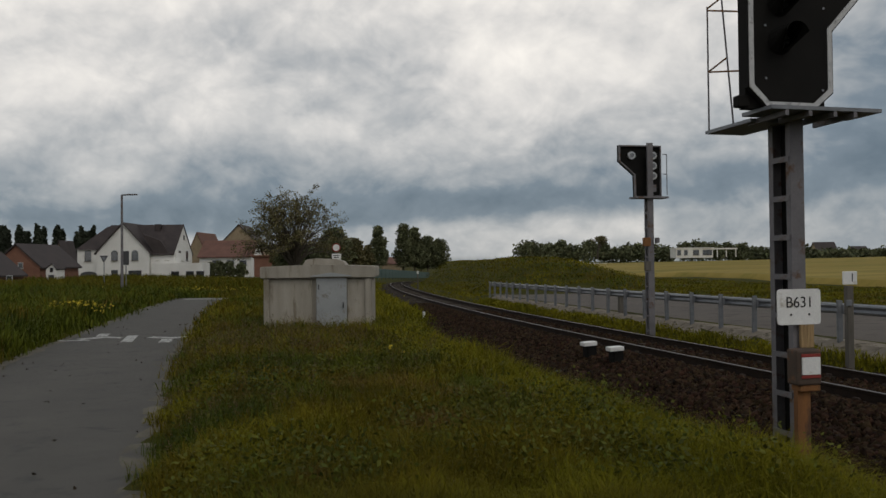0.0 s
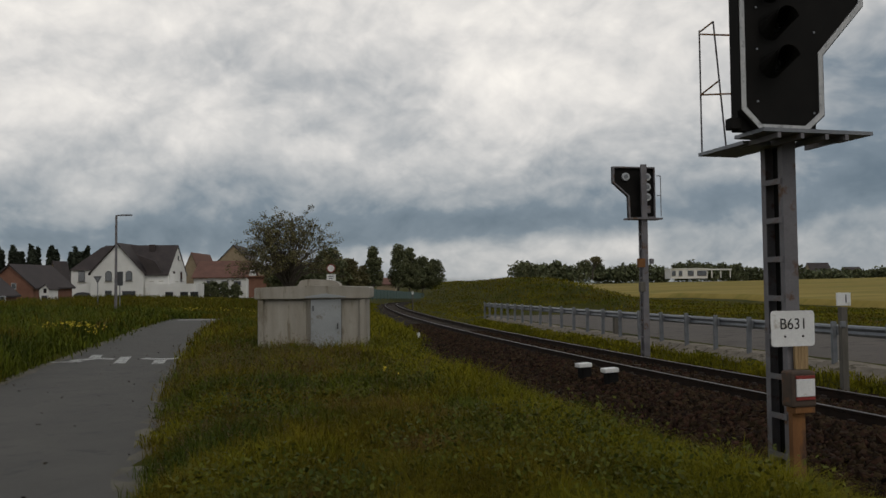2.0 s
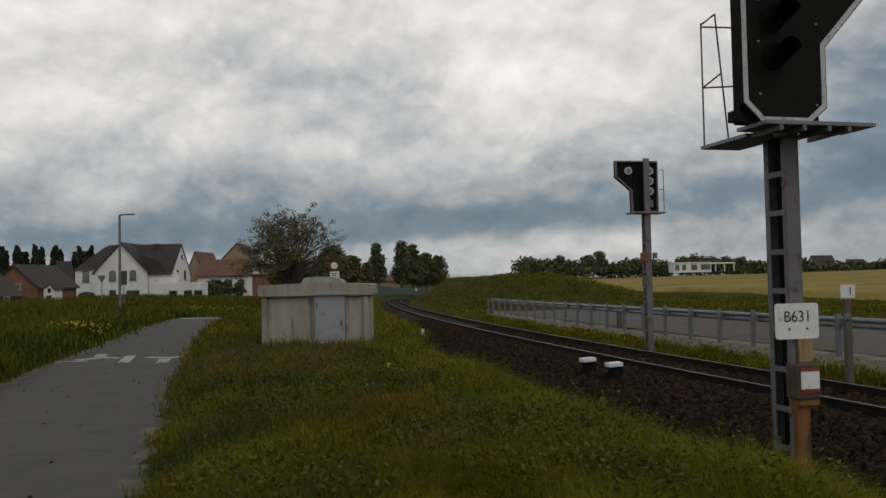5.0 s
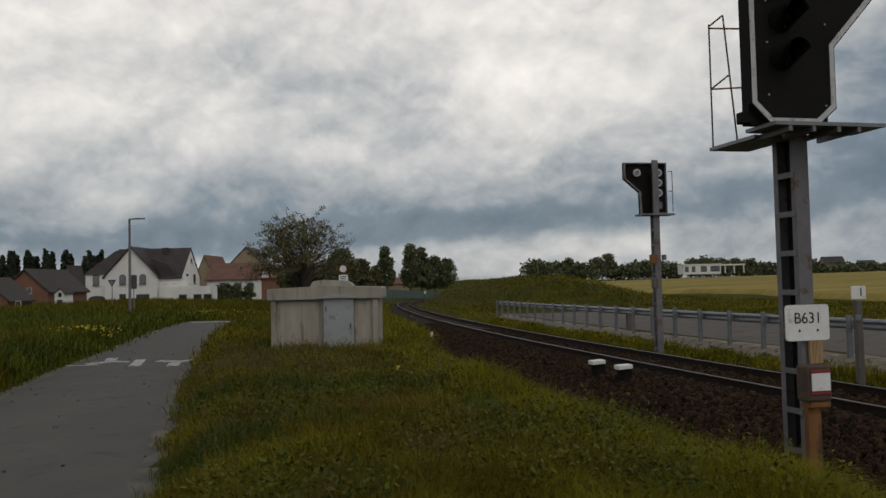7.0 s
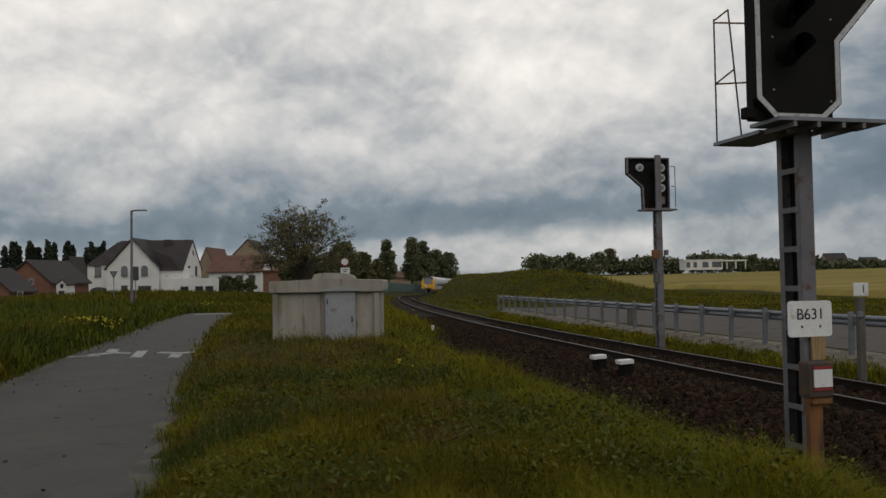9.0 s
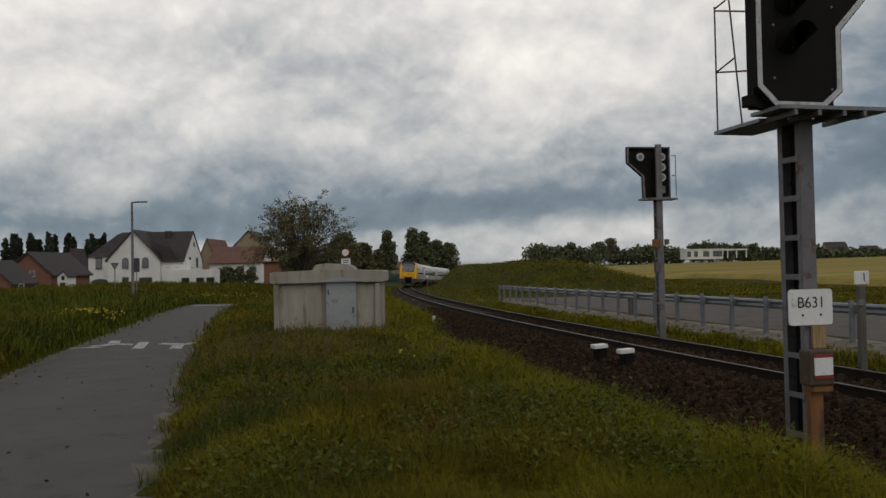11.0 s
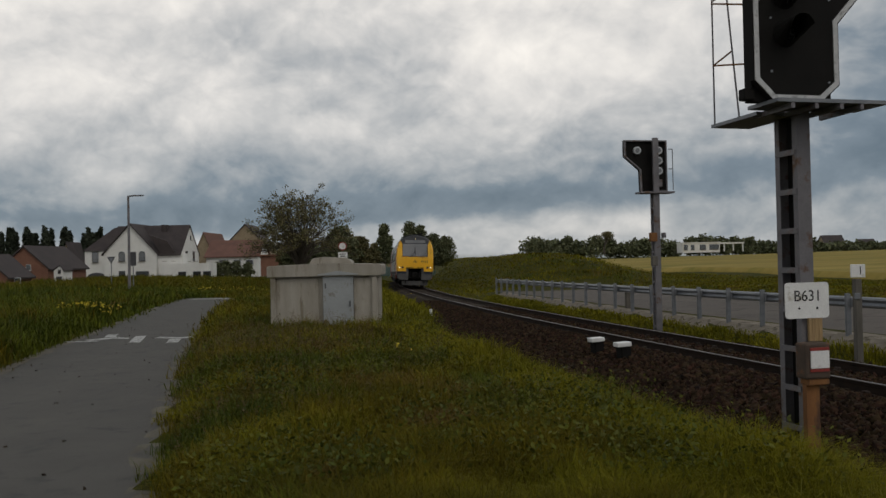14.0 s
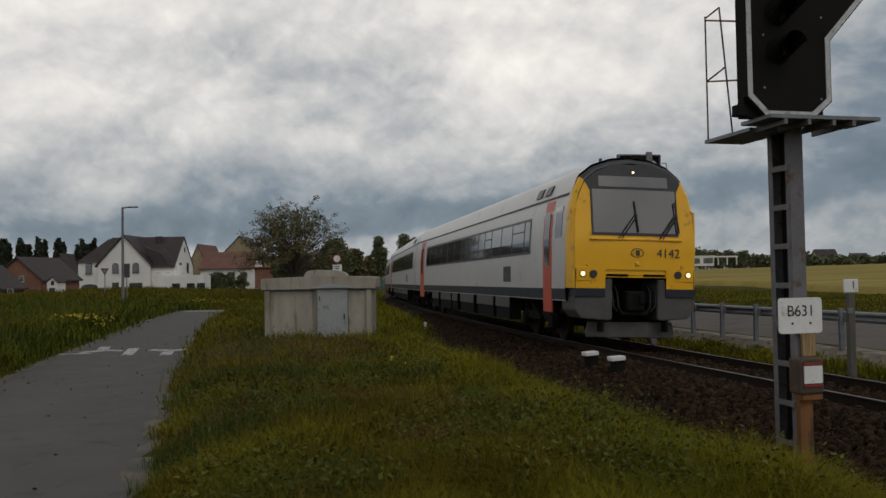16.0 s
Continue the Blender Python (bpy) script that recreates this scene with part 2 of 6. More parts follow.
M = {
    "soil": material("soil_and_turf", ((0.028, 0.032, 0.005), (0.070, 0.064, 0.010)), 0.95, scale=0.7, bump=0.5, fine=14, spots=((0.062, 0.052, 0.016), 0.15, 1.7), spec=0.05),
    "grass": material("meadow_grass_blades", ((0.048, 0.048, 0.004), (0.165, 0.128, 0.010)), 0.85, scale=0.5, bump=0, fine=3, spots=((0.12, 0.075, 0.022), 0.22, 0.7), rnd=0.3, spec=0.08),
    "lush": material("lush_green_blades", ((0.034, 0.052, 0.005), (0.105, 0.118, 0.009)), 0.8, scale=0.6, bump=0, fine=3, rnd=0.3, spec=0.12),
    "fresh": material("fresh_yellow_green_blades", ((0.090, 0.090, 0.005), (0.200, 0.172, 0.012)), 0.85, scale=0.4, bump=0, fine=3, rnd=0.25, spec=0.08),
    "straw": material("dry_seed_heads", ((0.080, 0.056, 0.026), (0.160, 0.112, 0.052)), 0.9, scale=1.0, bump=0, rnd=0.3),
    "weed": material("weed_leaves", ((0.035, 0.052, 0.006), (0.11, 0.108, 0.012)), 0.75, scale=0.5, bump=0, rnd=0.35, spec=0.2),
    "flower": material("yellow_flowers", ((0.5, 0.4, 0.03), (0.7, 0.55, 0.05)), 0.7, bump=0, rnd=0.2),
    "asphalt": material("worn_asphalt", ((0.074, 0.069, 0.062), (0.108, 0.101, 0.091)), 0.9, scale=0.9, bump=0.35, fine=130, spots=((0.06, 0.058, 0.055), 0.2, 2.5)),
    "verge": material("broken_sandy_edge", ((0.085, 0.075, 0.059), (0.165, 0.145, 0.115)), 0.95, scale=3, bump=0.5, fine=50),
    "paint": material("worn_road_paint", ((0.34, 0.34, 0.32), (0.55, 0.54, 0.52)), 0.8, scale=3, spots=((0.10, 0.10, 0.095), 0.45, 7.0)),
    "ballast": material("dark_ballast_stone", ((0.007, 0.004, 0.0025), (0.018, 0.011, 0.0065)), 0.95, scale=1.4, bump=1.0, fine=22, spots=((0.030, 0.020, 0.013), 0.4, 2.0), spec=0.08),
    "stone": material("ballast_pieces", ((0.007, 0.004, 0.0022), (0.056, 0.033, 0.019)), 0.95, scale=9, bump=0.3, fine=40, rnd=0.55, spec=0.08),
    "sleeper": material("weathered_sleeper", ((0.026, 0.020, 0.016), (0.065, 0.052, 0.042)), 0.9, scale=3, bump=0.5, fine=25, rnd=0.4, spec=0.1),
    # Rust brown darkened further: shade on the rail's web is put into the colour.
    "rail": material("rust_and_shade_rail", ((0.012, 0.008, 0.006), (0.028, 0.018, 0.013)), 0.8, scale=6, bump=0.2, spec=0.12),
    "railhead": material("polished_railhead", ((0.10, 0.088, 0.084), (0.16, 0.145, 0.138)), 0.5, metal=0.9, scale=2, bump=0.0),
    "concrete": material("weathered_concrete", ((0.27, 0.245, 0.205), (0.38, 0.35, 0.30)), 0.9, scale=2.2, bump=0.25, fine=70, spots=((0.19, 0.165, 0.125), 0.22, 3.0), stretch=(1.6, 1.6, 0.35)),
    "kerbstone": material("rough_kerb_concrete", ((0.16, 0.135, 0.108), (0.30, 0.26, 0.21)), 0.95, scale=1.8, bump=0.5, fine=40, spots=((0.075, 0.062, 0.042), 0.35, 2.5), spec=0.1),
    "roadconcrete": material("pale_road_concrete", ((0.075, 0.062, 0.053), (0.125, 0.105, 0.090)), 0.9, scale=0.6, bump=0.2, fine=60, spots=((0.06, 0.05, 0.042), 0.3, 1.2)),
    "doorgrey": material("grey_painted_metal", ((0.27, 0.285, 0.29), (0.34, 0.355, 0.36)), 0.6, scale=2.5, bump=0.05, spots=((0.2, 0.19, 0.17), 0.2, 6.0)),
    "galv": material("galvanised_steel", ((0.15, 0.16, 0.175), (0.24, 0.25, 0.265)), 0.5, metal=0.6, scale=5, bump=0.06),
    "maststeel": material("grey_mast_steel", ((0.13, 0.125, 0.135), (0.20, 0.19, 0.20)), 0.6, metal=0.2, scale=3, bump=0.1, spots=((0.11, 0.065, 0.04), 0.22, 5.0)),
    "rust": material("rusted_steel", ((0.13, 0.055, 0.022), (0.27, 0.125, 0.045)), 0.85, scale=5, bump=0.3, stretch=(1, 1, 0.3), spots=((0.07, 0.04, 0.028), 0.3, 4.0)),
    "board": material("black_signal_board", ((0.006, 0.0055, 0.005), (0.014, 0.013, 0.012)), 0.75, scale=2.5, bump=0.06, spec=0.1),
    "white": material("white_enamel", ((0.66, 0.66, 0.65), (0.78, 0.78, 0.77)), 0.45, scale=3, bump=0.03, spots=((0.45, 0.42, 0.36), 0.1, 5.0)),
    "edge": material("grey_white_border", ((0.40, 0.41, 0.42), (0.58, 0.58, 0.58)), 0.6, scale=6, bump=0.05, spots=((0.2, 0.2, 0.2), 0.2, 9.0)),
    "ink": material("black_lettering", ((0.012, 0.012, 0.012), (0.02, 0.02, 0.02)), 0.6, bump=0),
    "red": material("red_paint", ((0.20, 0.03, 0.025), (0.28, 0.045, 0.035)), 0.55, bump=0.03),
    "phonebox": material("brown_weathered_metal", ((0.05, 0.036, 0.028), (0.09, 0.062, 0.046)), 0.7, scale=5, bump=0.1, spots=((0.14, 0.065, 0.03), 0.2, 7.0)),
    "litter": material("dead_leaves", ((0.02, 0.015, 0.01), (0.05, 0.035, 0.02)), 0.9, bump=0, rnd=0.3),
    "wood": material("bare_wood", ((0.26, 0.17, 0.085), (0.42, 0.29, 0.15)), 0.85, scale=6, stretch=(6, 6, 0.5), bump=0.2),
    "postgrey": material("grey_weathered_post", ((0.085, 0.077, 0.066), (0.145, 0.132, 0.113)), 0.9, scale=3, stretch=(3, 3, 0.5), bump=0.25),
    "lens": glass("dark_signal_lens", (0.03, 0.03, 0.03), 0.12),
    "lensback": material("grey_lamp_cover", ((0.45, 0.47, 0.49), (0.55, 0.57, 0.58)), 0.5, bump=0),
    "render": material("white_rendered_wall", ((0.66, 0.65, 0.62), (0.78, 0.77, 0.74)), 0.9, scale=0.5, bump=0.1, fine=20),
    "slate": material("dark_roof_slate", ((0.040, 0.032, 0.032), (0.072, 0.058, 0.056)), 0.8, scale=0.8, bump=0.2, fine=12),
    "redtile": material("red_brown_roof_tiles", ((0.13, 0.065, 0.05), (0.19, 0.098, 0.075)), 0.85, scale=0.8, bump=0.3, fine=10),
    "brick": material("orange_brick", ((0.17, 0.08, 0.055), (0.24, 0.12, 0.08)), 0.9, scale=1.2, bump=0.2, fine=14),
    "tanbrick": material("tan_brick", ((0.26, 0.20, 0.13), (0.34, 0.27, 0.18)), 0.9, scale=1.2, bump=0.2, fine=14),
    "pane": glass("window_pane", (0.03, 0.035, 0.04), 0.08),
    "frame": material("dark_window_frame", ((0.05, 0.05, 0.055), (0.08, 0.08, 0.085)), 0.6, bump=0),
    "bark": material("grey_bark", ((0.06, 0.05, 0.04), (0.12, 0.10, 0.08)), 0.95, scale=3, stretch=(4, 4, 1), bump=0.5),
    "leaf": material("olive_leaves", ((0.085, 0.078, 0.030), (0.155, 0.132, 0.055)), 0.75, scale=0.5, bump=0, rnd=0.4),
    # Green lifted for distance: the haze is put into the leaf colour.
    "hazeleaf": material("hazed_green_leaves", ((0.07, 0.082, 0.036), (0.13, 0.135, 0.065)), 0.8, scale=0.3, bump=0, rnd=0.4),
    "poplarleaf": material("dark_poplar_leaves", ((0.032, 0.042, 0.030), (0.070, 0.080, 0.055)), 0.8, scale=0.3, bump=0, rnd=0.35, spec=0.1),
    "crop": material("ripening_crop", ((0.20, 0.15, 0.03), (0.36, 0.27, 0.085)), 0.95, scale=0.12, bump=0.3, fine=1.5, stretch=(0.25, 1.0, 1), spots=((0.17, 0.15, 0.035), 0.45, 0.25), spec=0.05),
    "fence": material("blue_green_mesh_fence", ((0.05, 0.095, 0.085), (0.08, 0.13, 0.115)), 0.7, bump=0),
    "yellow": material("yellow_train_paint", ((0.82, 0.41, 0.004), (0.90, 0.47, 0.006)), 0.35, scale=1.2, bump=0.02, spots=((0.42, 0.23, 0.02), 0.08, 3.0), spec=0.5),
    "silver": material("light_grey_train_paint", ((0.51, 0.49, 0.475), (0.60, 0.58, 0.56)), 0.35, scale=0.8, bump=0.02, spots=((0.40, 0.39, 0.37), 0.1, 2.0), spec=0.5),
    "stripe": material("dark_blue_stripe", ((0.014, 0.017, 0.028), (0.026, 0.030, 0.044)), 0.5, bump=0.02),
    "skirt": material("grey_skirt_paint", ((0.060, 0.058, 0.058), (0.098, 0.095, 0.093)), 0.6, scale=1.5, bump=0.05, spots=((0.10, 0.09, 0.075), 0.2, 3.0)),
    "salmon": material("red_door_paint", ((0.52, 0.085, 0.05), (0.62, 0.11, 0.065)), 0.4, bump=0.02),
    "under": material("black_underframe", ((0.006, 0.006, 0.006), (0.016, 0.015, 0.014)), 0.9, bump=0.2, spec=0.1),
    "tinted": glass("tinted_train_glass", (0.02, 0.022, 0.026), 0.06),
    "cabdark": material("dark_grey_cab_surround", ((0.035, 0.037, 0.042), (0.05, 0.052, 0.058)), 0.4, bump=0.02),
    "lamp": material("lit_headlamp", ((0.9, 0.85, 0.7), (0.95, 0.9, 0.8)), 0.3, bump=0, emit=((1.0, 0.76, 0.40), 1.2)),
}

# ---- mesh helpers ----


def part(name, bm, mat, parent=None, label="", smooth=False):
    me = bpy.data.meshes.new(name)
    bmesh.ops.recalc_face_normals(bm, faces=bm.faces)
    bm.to_mesh(me)
    bm.free()
    me.materials.append(M[mat])
    if smooth:
        for p in me.polygons:
            p.use_smooth = True
    ob = new(name, me)
    ob.parent = parent
    if label:
        tagged(ob, label)
    return ob


def thing(name, m, label, category, group="", kind=""):
    e = new(name)
    e.empty_display_size = 0.2
    e.matrix_basis = m
    return tagged(e, label, category, group, kind)


def raw(name, verts, faces, mat, parent=None, smooth=False):
    me = bpy.data.meshes.new(name)
    me.from_pydata(verts, [], faces)
    me.materials.append(M[mat])
    if smooth:
        me.polygons.foreach_set("use_smooth", [True] * len(me.polygons))
    ob = new(name, me)
    ob.parent = parent
    return ob


def box(bm, c, s, rz=0.0, rx=0.0, ry=0.0, bevel=0.0):
    m = Matrix.Translation(c) @ Euler((radians(rx), radians(ry), radians(rz))).to_matrix().to_4x4() @ Matrix.Diagonal((*s, 1))
    r = bmesh.ops.create_cube(bm, size=1, matrix=m)
    if bevel:
        edges = list({e for v in r["verts"] for e in v.link_edges})
        bmesh.ops.bevel(bm, geom=edges, offset=bevel, segments=2, affect="EDGES", profile=0.5)
    return bm


def tube(bm, a, b, r0, r1=None, n=8, caps=True):
    a, b = Vector(a), Vector(b)
    d = b - a
    m = Matrix.Translation((a + b) / 2) @ d.to_track_quat("Z", "Y").to_matrix().to_4x4()
    bmesh.ops.create_cone(bm, cap_ends=caps, segments=n, radius1=r0, radius2=r0 if r1 is None else r1, depth=d.length, matrix=m)
    return bm


def slab(bm, outline, y0, y1, m=None):
    """An outline in x and z, from y0 to y1."""
    m = m or Matrix()
    front = [bm.verts.new(m @ Vector((x, y0, z))) for x, z in outline]
    back = [bm.verts.new(m @ Vector((x, y1, z))) for x, z in outline]
    bm.faces.new(front)
    bm.faces.new(back[::-1])
    k = len(outline)
    for i in range(k):
        bm.faces.new((front[i], back[i], back[(i + 1) % k], front[(i + 1) % k]))
    return bm


def B():
    return bmesh.new()


# ---- the track's line and the lie of the land ----


def line_x(y):
    if y < 0:
        return 8.66 - 0.288 * y
    if y < 130:
        s = y / 100
        return (((3.978 * s - 14.66) * s + 25.174) * s - 28.84) * s + 8.66
    return -7.134 - 0.0275 * (y - 130) + 0.0012 * (y - 130) ** 2


def line_z(y):
    d = min(max(y, -40), 230) - 17.6
    return -0.0065 * d - (4.5e-5 * d * d if d > 0 else 0)


CANT = 2.0
STEPS = []
_y, _s = -60.0, 0.0
while _y < 760:
    STEPS.append((_s, line_x(_y), _y, line_z(_y)))
    _s += math.hypot(0.5, line_x(_y + 0.5) - line_x(_y))
    _y += 0.5
STEPS = np.array(STEPS)


def along(s):
    return Vector([float(np.interp(s, STEPS[:, 0], STEPS[:, k])) for k in (1, 2, 3)])


def s_at(y):
    return float(np.interp(y, STEPS[:, 2], STEPS[:, 0]))


def track_pose(s, span=0.5):
    """x to the far side, y up the line away from the eye, z up, leaned by the cant."""
    a, b = along(s - span), along(s + span)
    d = (b - a).normalized()
    heading = math.degrees(math.atan2(-d.x, d.y))
    return Matrix.Translation(along(s)) @ pose(0, 0, 0, math.degrees(math.asin(d.z)), CANT, heading)


def step(a, b, v):
    t = min(max((v - a) / (b - a), 0), 1)
    return t * t * (3 - 2 * t)


def side(x, y):
    """Distance from the track's centre line, right of it positive."""
    slope = (line_x(y + 1) - line_x(y - 1)) / 2
    return (x - line_x(y)) / math.sqrt(1 + slope * slope)


def lane_x(y):
    """Middle of the cycle path, which bends a little to the right."""
    return -4.0 - 0.30 * (y - 7) + 0.0016 * (y - 7) ** 2


LANE_HALF = 1.45


def ground(x, y):
    u = side(x, y)
    zt = line_z(y)
    roll = 0.05 * noise.noise((x * 0.25, y * 0.25, 3.1)) + 0.10 * noise.noise((x * 0.06, y * 0.06, 8.0))
    if u < 0:
        wl = step(5, 40, -u)
        left = zt * (1 - wl) + 0.10 * wl + roll + 0.10 * (1 - step(30, 60, y))
        if y < 47:
            off = abs(x - lane_x(y)) - LANE_HALF
            if x < lane_x(y):
                off -= 0.30 * (1 - step(15, 26, y))
            left = left * step(0.0, 0.9, off) + (-0.10) * (1 - step(0.0, 0.9, off))
        k = step(22, 34, y)
        t = step(-5.1 + 1.3 * k, -3.25 + 1.2 * k, u)
        return left * (1 - t) + (zt - 0.42 + 0.20 * k * (1 - step(-2.1, -1.8, u))) * t
    road = zt - 0.05 + 0.03 * max(0, u - 3.4)
    far = max(u - 10.2, 0)
    field = 0.25 + 0.35 * step(0, 22, far) + 0.0145 * max(far - 20, 0) * (1 - step(300, 900, far) * 0.6) + roll * step(0, 4, far)
    t = step(9.6, 11.5, u)
    z = road * (1 - t) + field * t
    m = step(45, 60, y) * (1 - step(150, 230, y)) * step(3.2, 9.0, u) * (1 - step(9.5, 17, u))
    z = z * (1 - m) + (1.95 + 2 * roll) * m
    t = step(2.4, 3.3, u)
    return (zt - 0.42) * (1 - t) + z * t


def grid_values(near, fine, far, growth=1.14):
    v, d = [fine * i for i in range(int(near / fine) + 1)], fine
    while v[-1] < far:
        d *= growth
        v.append(v[-1] + d)
    return v


def build_ground():
    xs = grid_values(26, 0.45, 1800)
    xs = [-v for v in xs[:0:-1]] + xs
    ys = [-v for v in grid_values(6, 0.9, 1500)[:0:-1]] + grid_values(120, 0.9, 2500)
    verts = [(x, y, ground(x, y)) for y in ys for x in xs]
    w = len(xs)
    faces = [(j * w + i, j * w + i + 1, (j + 1) * w + i + 1, (j + 1) * w + i) for j in range(len(ys) - 1) for i in range(w - 1)]
    tagged(raw("ground", verts, faces, "soil", smooth=True), "rough grassy ground with bare earth showing through", "ground", kind="structure")


def strip(name, mat, y0, y1, dy, lefts, rights, z, label, category, cols=6):
    """A sheet between two lines, a little above the ground."""
    verts, faces, k = [], [], 0
    y = y0
    while y <= y1 + 1e-6:
        a, b = lefts(y), rights(y)
        for i in range(cols + 1):
            x = a + (b - a) * i / cols
            verts.append((x, y, z(x, y)))
        k += 1
        y += dy
    c = cols + 1
    faces = [(j * c + i, j * c + i + 1, (j + 1) * c + i + 1, (j + 1) * c + i) for j in range(k - 1) for i in range(cols)]
    return tagged(raw(name, verts, faces, mat, smooth=True), label, category, kind="structure")


def beside(u):
    return lambda y: line_x(y) + u * 1.02


def text(name, body, size, mat, parent, m):
    """Lettering in the built-in font, as a thin mesh; m: x along the line, y up, z towards the reader."""
    cu = bpy.data.curves.new(name, "FONT")
    cu.body, cu.size, cu.align_x, cu.align_y, cu.extrude = body, size, "CENTER", "CENTER", 0.001
    tmp = bpy.data.objects.new(name, cu)
    scene.collection.objects.link(tmp)
    me = bpy.data.meshes.new_from_object(tmp.evaluated_get(bpy.context.evaluated_depsgraph_get()))
    bpy.data.objects.remove(tmp)
    me.materials.clear()
    me.materials.append(M[mat])
    ob = new(name, me)
    ob.parent = parent
    ob.matrix_basis = m
    return ob


def disc(bm, c, r, depth, n=20, axis="y"):
    a = Vector(c)
    d = Vector((0, depth / 2, 0)) if axis == "y" else Vector((0, 0, depth / 2))
    return tube(bm, a - d, a + d, r, n=n)


build_ground()

# ---- roads ----
strip("road", "asphalt", -14, 45, 0.4, lambda y: lane_x(y) - LANE_HALF - 0.30 * (1 - step(15, 26, y)) - 0.05 * math.sin(y * 1.7), lambda y: lane_x(y) + LANE_HALF + 0.05 * math.sin(y * 2.3), lambda x, y: -0.075, "narrow grey asphalt cycle path with ragged edges", "road")
strip("verge", "verge", -14, 30, 0.25, lambda y: lane_x(y) + LANE_HALF - 0.22 + 0.22 * noise.noise((y * 1.1, 2, 0)), lambda y: lane_x(y) + LANE_HALF + 0.22 + 0.2 * noise.noise((y * 0.9, 7, 0)), lambda x, y: max(-0.069, ground(x, y) + 0.008) + 0.02 * noise.noise((x * 4, y * 4, 1)) - 0.006, "sandy broken edge of the cycle path", "road edge", 3)
strip("verge_left", "verge", 10, 42, 0.25, lambda y: lane_x(y) - LANE_HALF - 0.10 - 0.30 * (1 - step(15, 26, y)) + 0.10 * noise.noise((y * 0.9, 12, 0)), lambda y: lane_x(y) - LANE_HALF + 0.16 - 0.30 * (1 - step(15, 26, y)) + 0.14 * noise.noise((y * 1.3, 17, 0)), lambda x, y: -0.068 + 0.012 * noise.noise((x * 4, y * 4, 1)), "sandy litter along the edge of the cycle path", "road edge", 3)
strip("road_far", "roadconcrete", -30, 56, 1.0, beside(3.75), beside(10.4), lambda x, y: line_z(y) - 0.0 + 0.03 * (side(x, y) - 3.4), "pale concrete road beside the railway", "road", 8)

strip("road_gutter", "soil", -14, 44, 0.5, lambda y: line_x(y) + 3.80 * 1.02, lambda y: line_x(y) + (4.05 + 0.12 * noise.noise((y * 0.8, 3, 0))) * 1.02, lambda x, y: line_z(y) + 0.006 + 0.03 * (side(x, y) - 3.4), "dark weedy gutter between the road and its edge", "gutter", 2)


def build_kerb():
    """Concrete edge of the far road with a sloped face, in cast lengths."""
    kerb = thing("kerb", Matrix(), "rough pale concrete edge along the road", "kerb", kind="structure")
    bm = B()
    slab(bm, [(-0.55, -0.60), (0.40, -0.60), (0.40, 0.0), (-0.05, 0.0), (-0.44, -0.20)], -0.725, 0.725)
    bmesh.ops.subdivide_edges(bm, edges=bm.edges[:], cuts=2, use_grid_fill=True)
    for v in bm.verts:
        v.co += 0.022 * noise.noise_vector(v.co * 2.1)
    first = part("concrete_length", bm, "kerbstone", kerb)
    s, k = s_at(45), 0
    while s > s_at(-8):
        m = track_pose(s)
        p = m @ Vector((3.42, 0, 0))
        p.z = line_z(p.y) + 0.02
        mm = Matrix.Translation(p) @ pose(0, 0, 0, 0, 0, math.degrees(math.atan2(-m.col[1][0], m.col[1][1])))
        o = first if k == 0 else first.copy()
        if k:
            scene.collection.objects.link(o)
        o.matrix_basis = mm @ pose(0, 0, random.uniform(-0.025, 0.015), random.uniform(-1, 1), random.uniform(-3, 3), random.uniform(-1, 1))
        k += 1
        s -= 1.5


build_kerb()


def marking(name, shapes, x, y, rz, label):
    """Worn road paint, a few millimetres thick."""
    bm = B()
    for outline in shapes:
        f = [bm.verts.new((a, b, 0)) for a, b in outline]
        bm.faces.new(f)
    r = bmesh.ops.extrude_face_region(bm, geom=bm.faces[:])
    bmesh.ops.translate(bm, verts=[v for v in r["geom"] if isinstance(v, bmesh.types.BMVert)], vec=(0, 0, 0.005))
    ob = part(name, bm, "paint")
    ob.matrix_basis = pose(x, y, -0.073, 0, 0, rz)
    return tagged(ob, label, "road marking", kind="structure")


marking("road_marking", [[(-0.13, -0.95), (0.13, -0.95), (0.13, 0.95), (-0.13, 0.95)]], -7.66, 20.1, 16, "worn white centre dash on the cycle path")
arrow = [[(-0.5, 0.45), (-0.35, 0.75), (0.12, 0.35), (0.5, 0.62), (0.55, 0.4), (0.2, 0.0), (-0.1, 0.1)], [(-0.15, -1.0), (0.12, -1.0), (0.15, -0.1), (-0.12, -0.1)]]
marking("road_marking", arrow, -6.72, 20.0, 16, "worn white arrow painted on the cycle path")
marking("road_marking", [[(-a, b) for a, b in o][::-1] for o in arrow], -8.62, 20.7, -164, "worn white arrow painted on the cycle path")
marking("road_marking", [[(-0.9, -0.09), (0.5, -0.1), (0.5, 0.1), (-0.9, 0.09)]], -8.98, 19.7, 4, "worn white line at the edge of the cycle path")
marking("road_marking", [[(-1.4, -0.3), (1.5, -0.3), (1.5, 0.3), (-1.4, 0.3)]], -12.3, 43.4, -3, "white line across the end of the cycle path")


